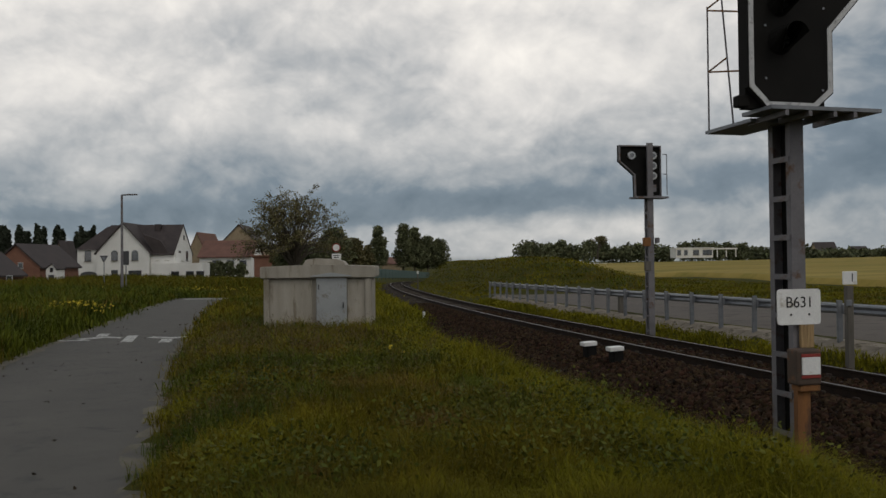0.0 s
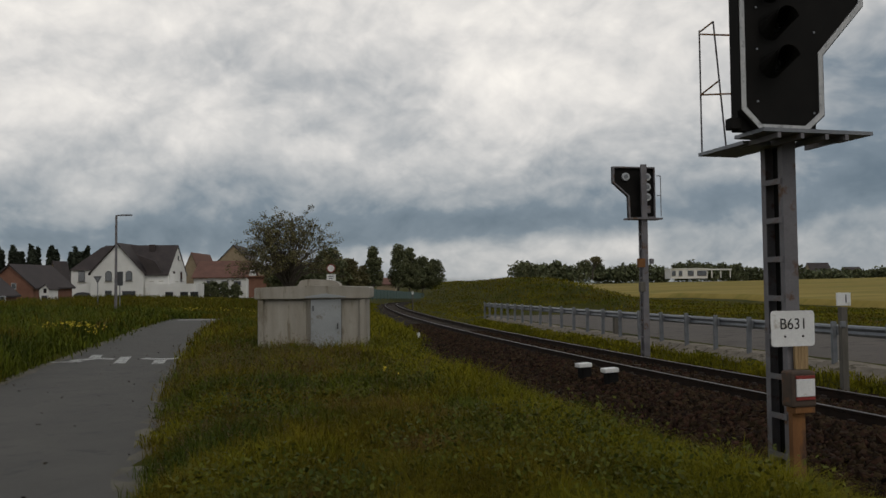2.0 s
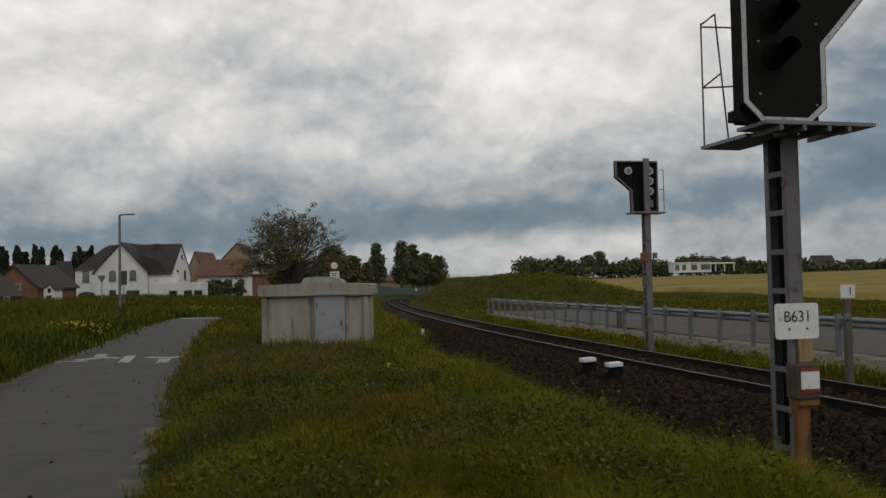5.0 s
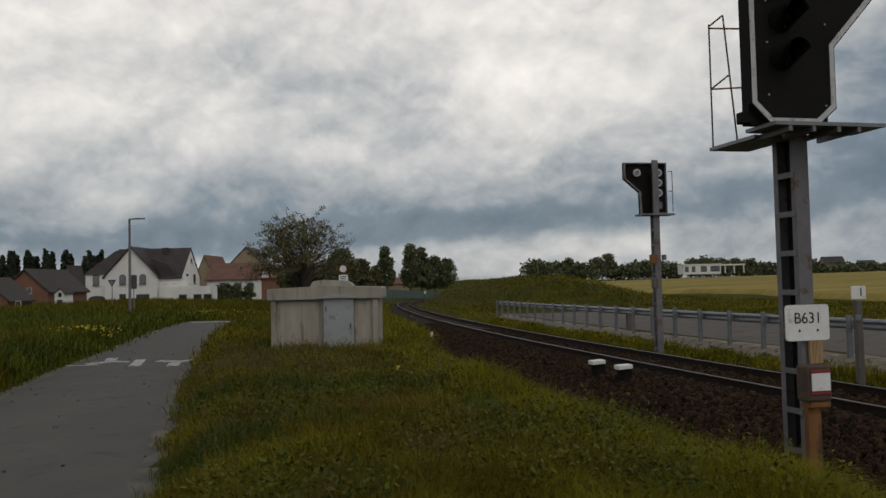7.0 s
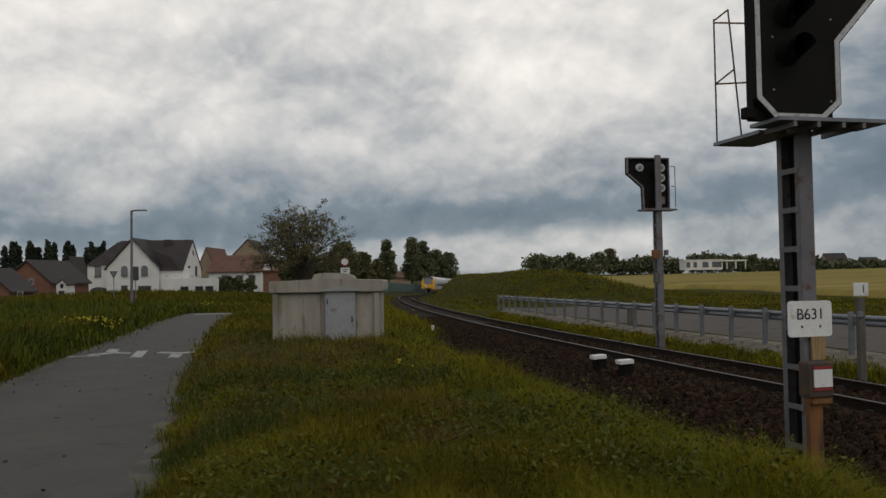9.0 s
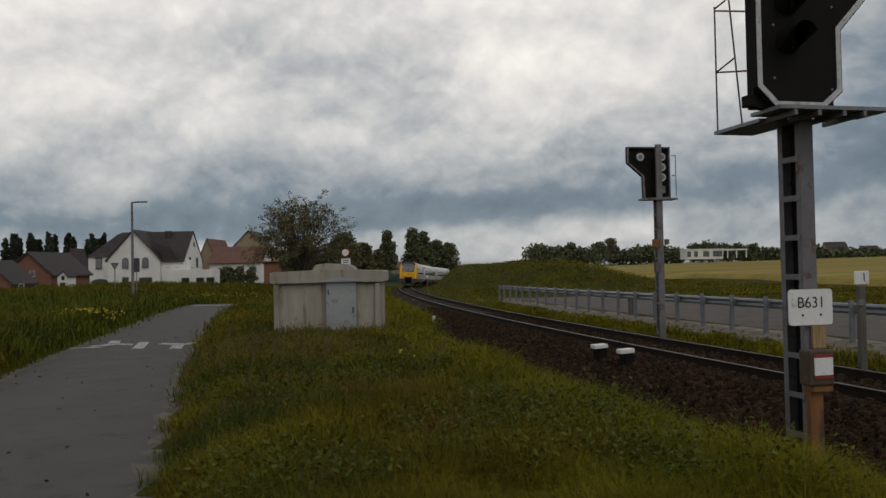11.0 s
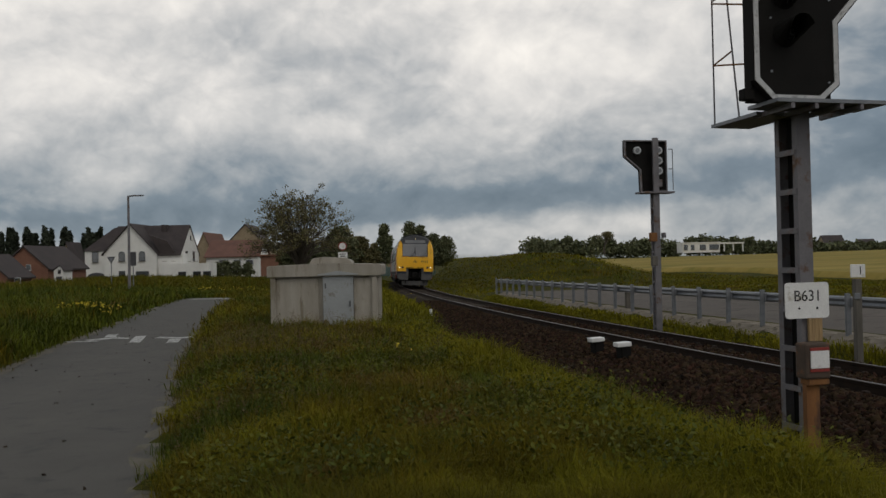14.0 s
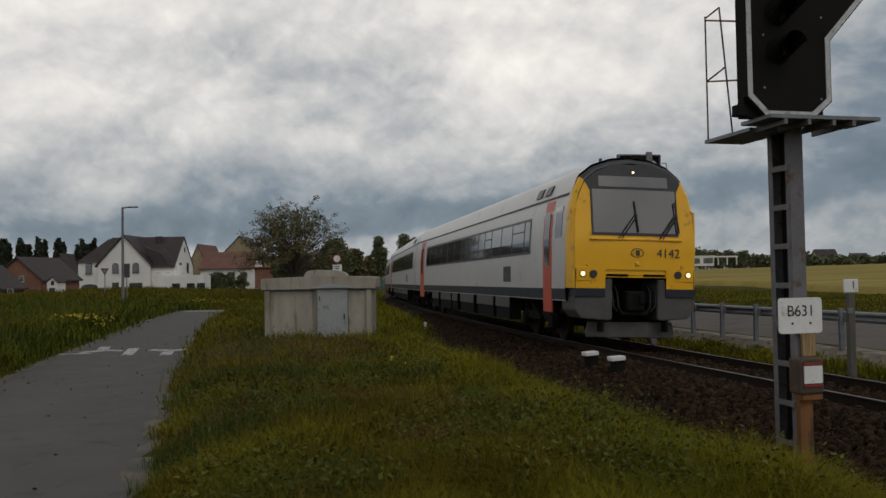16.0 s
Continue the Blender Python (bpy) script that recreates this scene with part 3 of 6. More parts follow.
def build_track():
    """Ballast bed, two rails with polished heads, and sleepers."""
    bed = [(-3.45, -0.54), (-2.8, -0.42), (-2.1, -0.30), (-1.75, -0.21), (-1.35, -0.16), (-0.5, -0.19), (0.5, -0.19), (1.35, -0.16), (1.75, -0.21), (2.55, -0.45)]
    verts, k = [], 0
    s0, s1 = s_at(-12), s_at(240)
    s = s0
    while s < s1:
        m = track_pose(s)
        for i, (x, z) in enumerate(bed):
            j = 0.05 * noise.noise((x * 3, s * 1.3, 0)) if 0 < i < 9 else 0
            verts.append(m @ Vector((x + j, 0, z + j)))
        k += 1
        s += 0.5 if s < s_at(70) else 2.0
    c = len(bed)
    faces = [(j * c + i, j * c + i + 1, (j + 1) * c + i + 1, (j + 1) * c + i) for j in range(k - 1) for i in range(c - 1)]
    bedob = tagged(raw("ballast_bed", verts, faces, "ballast"), "bed of dark brown crushed ballast stone", "ballast", kind="structure")
    track = thing("railway_track", Matrix(), "single railway track with rusty rails on dark sleepers", "railway track", kind="structure")
    prof = [(-0.07, -0.172), (0.07, -0.172), (0.07, -0.16), (0.012, -0.14), (0.012, -0.045), (0.034, -0.035), (0.036, -0.004), (-0.036, -0.004), (-0.034, -0.035), (-0.012, -0.045), (-0.012, -0.14), (-0.07, -0.16)]
    head = [(-0.031, -0.004), (0.031, -0.004), (0.027, 0.001), (-0.027, 0.001)]
    for off in (-0.753, 0.753):
        rail = None
        for name, sec, mat in (("rail", prof, "rail"), ("railhead", head, "railhead")):
            vs, k = [], 0
            s = s0
            while s < s1:
                m = track_pose(s)
                vs += [m @ Vector((x + off, 0, z)) for x, z in sec]
                k += 1
                s += 1.5
            c = len(sec)
            fs = [(j * c + i, j * c + (i + 1) % c, (j + 1) * c + (i + 1) % c, (j + 1) * c + i) for j in range(k - 1) for i in range(c)]
            o = raw(name, vs, fs, mat, rail or track)
            rail = rail or o
    bm = B()
    box(bm, (0, 0, -0.225), (2.5, 0.25, 0.15), bevel=0.015)
    for x in (-0.753, 0.753):
        box(bm, (x, 0, -0.148), (0.34, 0.17, 0.02))
        for e in (-0.11, 0.11):
            box(bm, (x + e, 0, -0.12), (0.05, 0.1, 0.05), bevel=0.01)
    first = part("sleeper", bm, "sleeper", track)
    s, k = s_at(4), 0
    while s < s_at(125):
        m = track_pose(s) @ pose(0.02 * random.uniform(-1, 1), 0, random.uniform(-0.012, 0.008), 0, 0, random.uniform(-1, 1))
        o = first if k == 0 else first.copy()
        if k:
            scene.collection.objects.link(o)
        o.matrix_basis = m
        s += 0.6
        k += 1
    return bedob


ballast_bed = build_track()


def build_barrier():
    rail = thing("crash_barrier", Matrix(), "galvanised steel crash barrier on short posts beside the road", "crash barrier")
    bm = B()
    slab(bm, [(-0.05, -0.1), (0.05, -0.1), (0.05, 0.84), (0.035, 0.86), (-0.035, 0.86), (-0.05, 0.84)], -0.03, 0.03)
    box(bm, (0.06, 0, 0.685), (0.06, 0.12, 0.18))
    first = part("post", bm, "galv", rail)
    s, k, pts = s_at(46.3) + 0.57, 0, []
    while s > s_at(-6):
        m = track_pose(s)
        p = m @ Vector((3.35, 0, 0))
        p.z = line_z(p.y) + 0.0
        mm = Matrix.Translation(p) @ pose(0, 0, 0, random.uniform(-1, 1), random.uniform(-1.5, 1.5), math.degrees(math.atan2(-m.col[1][0], m.col[1][1])))
        pts.append(mm)
        o = first if k == 0 else first.copy()
        if k:
            scene.collection.objects.link(o)
        o.matrix_basis = mm
        k += 1
        s -= 1.5
    sec = [(0.03, 0.575), (-0.03, 0.595), (-0.05, 0.63), (-0.01, 0.685), (-0.05, 0.74), (-0.03, 0.775), (0.03, 0.795), (0.03, 0.78), (-0.02, 0.765), (0.0, 0.685), (-0.02, 0.61), (0.03, 0.59)]
    verts = [mm @ Vector((x + 0.13, 0, z)) for mm in pts for x, z in sec]
    c = len(sec)
    faces = [(j * c + i, j * c + (i + 1) % c, (j + 1) * c + (i + 1) % c, (j + 1) * c + i) for j in range(len(pts) - 1) for i in range(c)]
    raw("beam", verts, faces, "galv", rail)


build_barrier()


def build_hut():
    hut = thing("relay_hut", pose(-2.98, 19.6, 0.0, 0, 0, 1), "weathered concrete relay hut with a grey metal door", "relay hut")
    bm = B()
    box(bm, (0, 0.72, 0.55), (2.44, 1.36, 1.62))
    part("body", bm, "concrete", hut)
    for x, w in ((-0.68, 1.05), (0.93, 0.5)):
        bm = B()
        box(bm, (x, 0.02, 0.58), (w, 0.06, 1.5), bevel=0.012)
        part("wall_panel", bm, "concrete", hut)
    for x in (-1.22, 1.18):
        bm = B()
        box(bm, (x, 0.0, 0.55), (0.13, 0.16, 1.62), bevel=0.02)
        part("corner_post", bm, "concrete", hut)
    for x in (-1.235, 1.235):
        bm = B()
        box(bm, (x, 0.75, 0.58), (0.06, 1.2, 1.5), bevel=0.012)
        part("side_panel", bm, "concrete", hut)
    bm = B()
    slab(bm, [(-1.34, 1.37), (1.34, 1.37), (1.36, 1.40), (1.36, 1.62), (1.33, 1.645), (0.0, 1.69), (-1.33, 1.645), (-1.36, 1.62), (-1.36, 1.40)], -0.12, 1.55)
    bmesh.ops.bevel(bm, geom=bm.edges[:], offset=0.012, segments=1, affect="EDGES")
    part("roof", bm, "concrete", hut, "pale concrete roof slab with a shallow pitch")
    bm = B()
    slab(bm, [(-0.42, 1.66), (0.62, 1.66), (0.56, 1.76), (0.36, 1.82), (-0.1, 1.84), (-0.34, 1.81)], 0.3, 1.1)
    bmesh.ops.bevel(bm, geom=bm.edges[:], offset=0.02, segments=2, affect="EDGES")
    part("vent_cap", bm, "concrete", hut)
    bm = B()
    slab(bm, [(-0.36, -0.2), (0.36, -0.2), (0.36, 1.42), (0.0, 1.47), (-0.36, 1.42)], -0.075, -0.015, Matrix.Translation((0.32, 0, 0)))
    bmesh.ops.bevel(bm, geom=bm.edges[:], offset=0.008, segments=1, affect="EDGES")
    door = part("door", bm, "doorgrey", hut, "grey painted metal door")
    bm = B()
    slab(bm, [(-0.48, 1.40), (0.48, 1.40), (0.48, 1.425), (0.0, 1.50), (-0.48, 1.425)], -0.16, -0.02, Matrix.Translation((0.32, 0, 0)))
    part("drip_hood", bm, "doorgrey", hut)
    bm = B()
    box(bm, (0.60, -0.09, 0.72), (0.03, 0.05, 0.14), bevel=0.006)
    part("handle", bm, "frame", door)
    for z in (0.3, 1.15):
        bm = B()
        tube(bm, (0.02, -0.085, z - 0.06), (0.02, -0.085, z + 0.06), 0.015)
        part("hinge", bm, "frame", door)


build_hut()

# ---- signals ----


def channel(w, flange, t, z0, z1, y, facing):
    """A U channel standing upright; its web looks along -y (facing 1) or +y (facing -1)."""
    bm = B()
    f = facing
    o = [(-w / 2, y), (w / 2, y), (w / 2, y + f * flange), (w / 2 - t, y + f * flange), (w / 2 - t, y + f * t), (-w / 2 + t, y + f * t), (-w / 2 + t, y + f * flange), (-w / 2, y + f * flange)]
    a = [bm.verts.new((p, q, z0)) for p, q in o]
    b = [bm.verts.new((p, q, z1)) for p, q in o]
    for i in range(8):
        bm.faces.new((a[i], a[(i + 1) % 8], b[(i + 1) % 8], b[i]))
    bm.faces.new(a)
    bm.faces.new(b)
    return bm


def hood(bm, c, r, depth):
    """A half-tube visor over a lens that looks along -y."""
    n = 12
    rings = []
    for k, (y, lo) in enumerate(((0, -100), (-depth, 18))):
        ring = []
        for i in range(n + 1):
            a = radians(lo + (180 - 2 * lo) * i / n)
            for rr in (r, r - 0.008):
                ring.append(bm.verts.new((c[0] + rr * math.cos(a), c[1] + y, c[2] + rr * math.sin(a))))
        rings.append(ring)
    a, b = rings
    for i in range(n):
        j = 2 * i
        bm.faces.new((a[j], a[j + 2], b[j + 2], b[j]))
        bm.faces.new((a[j + 1], b[j + 1], b[j + 3], a[j + 3]))
        bm.faces.new((b[j], b[j + 2], b[j + 3], b[j + 1]))
    return bm


def ring_outline(outline, inset):
    """The outline and the same drawn in by about inset, by mitred corners (outline runs counter-clockwise)."""
    k, inner = len(outline), []
    for i in range(k):
        p, q, r = (Vector(outline[(i + d) % k]) for d in (-1, 0, 1))
        a, b = (q - p).normalized(), (r - q).normalized()
        na, nb = Vector((-a.y, a.x)), Vector((-b.y, b.x))
        m = (na + nb).normalized()
        inner.append(q + m * (inset / max(0.3, m.dot(na))))
    return inner


def frame_ring(bm, outline, i0, i1, y0, y1):
    a, b = ring_outline(outline, i0), ring_outline(outline, i1)
    k = len(outline)
    v = [[bm.verts.new((p[0], y, p[1])) for p in o] for o in (a, b) for y in (y0, y1)]
    for i in range(k):
        j = (i + 1) % k
        bm.faces.new((v[0][i], v[0][j], v[2][j], v[2][i]))
        bm.faces.new((v[1][i], v[3][i], v[3][j], v[1][j]))
        bm.faces.new((v[0][i], v[1][i], v[1][j], v[0][j]))
        bm.faces.new((v[2][i], v[2][j], v[3][j], v[3][i]))
    return bm


def build_near_signal():
    sig = thing("railway_signal", pose(3.44, 8.2, -0.62, 0, 0, 14), "tall railway colour-light signal with black board on lattice mast", "railway signal")
    G0 = 0.62
    part("front_channel", channel(0.15, 0.07, 0.010, 0, G0 + 5.2, -0.17, 1), "maststeel", sig).location.x = -0.025
    part("rear_channel", channel(0.15, 0.07, 0.010, 0, G0 + 5.2, 0.17, -1), "maststeel", sig).location.x = -0.025
    z = 0.22
    bm = B()
    box(bm, (0, 0, 0), (0.012, 0.30, 0.055))
    first, k = part("lattice_bar", bm, "maststeel", sig), 0
    while z < G0 + 4.8:
        for x in (-0.105, 0.055):
            o = first if k == 0 else first.copy()
            if k:
                scene.collection.objects.link(o)
            o.location = (x, 0, z)
            k += 1
        z += 0.385
    # Added black backing; the mast's dark inside is put into its colour.
    bm = B()
    box(bm, (0.02, 0, G0 + 1.8), (0.05, 0.20, 4.8))
    part("dark_backing", bm, "board", sig, "added black backing that darkens the inside of the mast")
    # service platform: open grating on angle irons
    plat = B()
    o = [(-0.58, 3.08), (0.62, 3.08), (0.62, 3.115), (-0.58, 3.115)]
    slab(plat, [(x, z + G0) for x, z in o], -0.56, -0.10)
    platform = part("platform", plat, "galv", sig, "grey steel service platform")
    bm = B()
    slab(bm, [(x, z + G0) for x, z in ((-0.47, 3.04), (0.0, 3.04), (0.0, 3.075), (-0.47, 3.075))], -0.08, 0.72)
    part("walkway", bm, "galv", platform)
    for x in (-0.40, -0.15, 0.12, 0.34):
        bm = B()
        box(bm, (x, -0.25, G0 + 3.05), (0.035, 0.62, 0.05), rz=-3)
        part("bracket", bm, "maststeel", platform)
    # guard rail
    r = 0.009
    rails = (((-0.45, 0.68, 3.06), (-0.45, 0.68, 4.40)), ((-0.42, 0.28, 3.06), (-0.44, 0.43, 4.42)), ((-0.45, 0.68, 4.38), (-0.44, 0.43, 4.42)), ((-0.45, 0.68, 4.36), (-0.45, -0.2, 4.08)), ((-0.45, 0.68, 3.70), (-0.45, -0.2, 3.52)), ((-0.45, 0.68, 3.70), (-0.43, 0.36, 3.78)))
    for a, b in rails:
        bm = B()
        tube(bm, (a[0], a[1], a[2] + G0), (b[0], b[1], b[2] + G0), r)
        part("guard_rail", bm, "rust" if a[2] > 3.5 else "maststeel", sig)
    # signal board: narrow below, wide above
    out = [(-0.49, 3.12), (0.04, 3.12), (0.24, 3.29), (0.24, 3.88), (0.72, 4.40), (0.72, 5.15), (0.5, 5.4), (-0.45, 5.4), (-0.69, 5.15), (-0.69, 3.31)]
    out = [(x, z + G0) for x, z in out]
    bm = B()
    slab(bm, out, -0.37, -0.31)
    board = part("signal_board", bm, "board", sig, "black signal board with grey-white border")
    bm = B()
    frame_ring(bm, out, 0.012, 0.062, -0.378, -0.3695)
    part("border", bm, "edge", board)
    bm = B()
    slab(bm, [(-0.675, 3.125 + G0), (0.19, 3.125 + G0), (0.19, 5.2 + G0), (-0.675, 5.2 + G0)], -0.305, -0.2)
    part("lamp_case", bm, "board", board)
    for z in (3.755, 4.12, 4.485, 4.85):
        c = (-0.345, -0.372, z + G0)
        bm = B()
        disc(bm, c, 0.10, 0.03)
        lens = part("lens", bm, "lens", board, "dark unlit signal lens")
        bm = B()
        hood(bm, (c[0], -0.37, c[2]), 0.130, 0.27)
        part("visor", bm, "board", lens)
    for x, z in ((-0.50, 3.40), (-0.50, 3.9), (0.12, 3.31), (0.14, 4.1), (-0.50, 4.3)):
        bm = B()
        disc(bm, (x, -0.373, z + G0), 0.012, 0.012, 8)
        part("bolt", bm, "galv", board)
    bm = B()
    box(bm, (-0.70, -0.27, G0 + 3.19), (0.12, 0.10, 0.11), bevel=0.012)
    part("bracket", bm, "board", board)
    # number plate of the signal
    bm = B()
    corner = []
    for cx, cz, a0 in ((0.20, -0.138, -90), (0.20, 0.138, 0), (-0.215, 0.138, 90), (-0.215, -0.138, 180)):
        corner += [(-0.06 + cx + 0.034 * math.cos(radians(a0 + d)), G0 + 1.235 + cz + 0.034 * math.sin(radians(a0 + d))) for d in (0, 30, 60, 90)]
    slab(bm, corner, -0.221, -0.209)
    plate = part("number_plate", bm, "white", sig, "white enamel plate with black signal number")
    text("lettering", "B631", 0.150, "ink", plate, Matrix.Translation((-0.065, -0.2225, G0 + 1.275)) @ pose(0, 0, 0, 90))
    for x in (-0.16, 0.04):
        bm = B()
        disc(bm, (x, -0.222, G0 + 1.16), 0.012, 0.008, 8)
        part("bolt", bm, "ink", plate)
    bm = B()
    for i in range(4):
        box(bm, (-0.03 + i * 0.037, -0.20, G0 + 0.96), (0.033, 0.03, 0.24), ry=random.uniform(-1, 1))
    part("wood_batten", bm, "wood", sig, "splintered bare wood batten")
    # telephone box on its own rusty post
    bm = B()
    box(bm, (-0.085, -0.30, G0 + 0.67), (0.27, 0.16, 0.34), bevel=0.02)
    case = part("phone_box", bm, "phonebox", sig, "dark brown phone box with white plate and red bands")
    bm = B()
    box(bm, (-0.075, -0.388, G0 + 0.685), (0.20, 0.014, 0.165), bevel=0.004)
    part("plate", bm, "white", case)
    for z in (0.785, 0.585):
        bm = B()
        box(bm, (-0.075, -0.386, G0 + z), (0.205, 0.010, 0.028))
        part("red_band", bm, "red", case)
    bm = B()
    box(bm, (-0.06, -0.29, G0 + 0.47), (0.22, 0.14, 0.06), bevel=0.01)
    part("base", bm, "rust", case)
    part("rusty_post", channel(0.14, 0.06, 0.012, 0, G0 + 0.46, -0.30, 1), "rust", sig, "orange-brown rusted steel post").location.x = -0.09


build_near_signal()


def build_far_signal():
    sig = thing("railway_signal", pose(5.62, 22.4, -0.5, 0, 0, 11), "railway signal seen from behind on slender grey mast", "railway signal")
    k, G0 = 0.0168, 0.5

    def X(mark):
        return (mark - 1129) * k

    def Z(tier):
        return 1.7 + (498 - tier) * 0.01538 + G0

    part("front_channel", channel(0.16, 0.06, 0.01, 0, Z(290), -0.11, 1), "maststeel", sig)
    part("rear_channel", channel(0.16, 0.06, 0.01, 0, Z(388), 0.13, -1), "maststeel", sig)
    bm = B()
    box(bm, (0, 0, 0), (0.01, 0.22, 0.05))
    first, n, z = part("lattice_bar", bm, "maststeel", sig), 0, 0.3
    while z < Z(390):
        o = first if n == 0 else first.copy()
        if n:
            scene.collection.objects.link(o)
        o.location = (-0.083, 0.01, z)
        z += 0.4
        n += 1
    out = [(X(1107), Z(386)), (X(1153), Z(384)), (X(1153), Z(293)), (X(1080), Z(293)), (X(1080), Z(322)), (X(1106), Z(346))]
    bm = B()
    slab(bm, out, 0.12, 0.20)
    board = part("signal_board", bm, "board", sig, "black signal board seen from behind")
    bm = B()
    frame_ring(bm, out, 0.0, 0.035, 0.05, 0.12)
    part("rim", bm, "maststeel", board)
    for mark, tier in ((1102, 311), (1139, 311), (1139, 329), (1139, 347)):
        bm = B()
        disc(bm, (X(mark), 0.09, Z(tier)), 0.105, 0.08, 16)
        lamp = part("lamp_back", bm, "lensback", board, "round pale grey lamp back")
        bm = B()
        disc(bm, (X(mark), 0.045, Z(tier)), 0.06, 0.03, 12)
        part("cap", bm, "galv", lamp)
        bm = B()
        hood(bm, (X(mark), 0, Z(tier)), 0.12, 0.25)
        visor = part("visor", bm, "board", lamp)
        visor.matrix_basis = Matrix.Translation((2 * X(mark), 0.20, 0)) @ pose(0, 0, 0, 0, 0, 180)
    bm = B()
    box(bm, (X(1139), 0.09, Z(369)), (0.17, 0.08, 0.2), bevel=0.01)
    part("junction_box", bm, "maststeel", board)
    bm = B()
    slab(bm, [(X(1101), Z(388)), (X(1158), Z(388)), (X(1158), Z(385)), (X(1101), Z(385))], -0.2, 0.24)
    part("platform", bm, "maststeel", sig)
    for a, b in (((1158, 310), (1158, 382)), ((1151, 310), (1158, 310)), ((1151, 345), (1158, 345))):
        bm = B()
        tube(bm, (X(a[0]), -0.1, Z(a[1])), (X(b[0]), -0.1, Z(b[1])), 0.012)
        part("guard_rail", bm, "galv", sig)
    for mark, tier, w, h, mat in ((1120, 465, 0.2, 0.24, "rust"), (1121, 507, 0.16, 0.26, "postgrey"), (1138, 462, 0.1, 0.14, "maststeel")):
        bm = B()
        box(bm, (X(mark), -0.15, Z(tier)), (w, 0.12, h), bevel=0.015)
        part("equipment_box", bm, mat, sig)


build_far_signal()


def build_marker():
    x, y = 6.83, 13.9
    z = line_z(y) - 0.45
    p = thing("marker_post", pose(x, y, z, 0, 0, 8), "white numbered marker plate on grey weathered post", "marker post")
    bm = B()
    box(bm, (0, 0, 0.82), (0.115, 0.10, 1.70), bevel=0.012)
    part("post", bm, "postgrey", p)
    bm = B()
    box(bm, (-0.02, -0.062, 1.80), (0.265, 0.02, 0.22), bevel=0.008)
    pl = part("plate", bm, "white", p, "small white enamel plate")
    text("lettering", "1", 0.2, "ink", pl, Matrix.Translation((0.02, -0.0735, 1.80)) @ pose(0, 0, 0, 90))
    bm = B()
    box(bm, (-0.04, -0.06, 1.38), (0.10, 0.03, 0.10), bevel=0.006)
    part("bracket", bm, "galv", p)


build_marker()

# ---- small things beside the line ----


def build_blocks():
    for x, y, rz in ((2.76, 15.7, 16), (3.05, 14.7, 14)):
        m = track_pose(s_at(y))
        z = line_z(y) - 0.135
        b = thing("concrete_block", pose(x, y, z, 0, -3, rz), "dark concrete block with white painted top", "concrete block", "white-topped blocks")
        bm = B()
        box(bm, (0.04, 0.05, 0.0), (0.19, 0.24, 0.44), bevel=0.02)
        box(bm, (0.10, 0.02, -0.10), (0.36, 0.22, 0.16), rz=12, bevel=0.02)
        part("body", bm, "under", b)
        bm = B()
        box(bm, (0.0, 0, 0.255), (0.27, 0.20, 0.075), bevel=0.01)
        part("top", bm, "white", b, "white painted top")
    bm = B()
    box(bm, (0, 0, 0.05), (0.14, 1.5, 0.07), bevel=0.01)
    box(bm, (0.15, 0.05, 0.03), (0.12, 1.3, 0.06), bevel=0.01)
    o = part("plank", bm, "sleeper")
    o.matrix_basis = pose(2.45, 15.3, -0.30, 3, 0, -38)
    tagged(o, "dark weathered timber planks lying on ballast", "plank")
    p = thing("line_marker", pose(-0.72, 30.0, line_z(30) - 0.17), "short white concrete marker stub in the grass edge", "marker")
    bm = B()
    box(bm, (0, 0, 0.04), (0.11, 0.10, 0.30), bevel=0.02)
    part("stub", bm, "white", p)


build_blocks()


def ray_x(mark, y):
    """Sideways place of a bearing, at a distance ahead."""
    return ((mark - 784) / 1456 + 0.007) * y


def ray_z(mark, tier, y):
    return 1.7 + (503 - 0.0148 * (mark - 784) - tier) / 1456 * y


def build_disc_sign():
    y = 36.0
    x = ray_x(585, y)
    s = thing("disc_sign", pose(x, y, 0.0), "round white sign with dark red rim above small plate", "railway sign")
    bm = B()
    tube(bm, (0, 0.04, -0.2), (0, 0.04, 2.4), 0.035)
    part("post", bm, "postgrey", s)
    zc = ray_z(585, 477, y)
    bm = B()
    disc(bm, (0, 0, zc), 0.19, 0.03, 24)
    d = part("rim", bm, "red", s)
    bm = B()
    disc(bm, (0, -0.012, zc), 0.145, 0.03, 24)
    part("face", bm, "white", d)
    zc = ray_z(585, 493, y)
    bm = B()
    box(bm, (0.01, 0, zc), (0.40, 0.02, 0.27), bevel=0.006)
    p = part("plate", bm, "white", s)
    for z, w in ((0.05, 0.26), (-0.04, 0.2)):
        bm = B()
        box(bm, (0.0, -0.013, zc + z), (w, 0.004, 0.035))
        part("writing_bar", bm, "ink", p)


build_disc_sign()


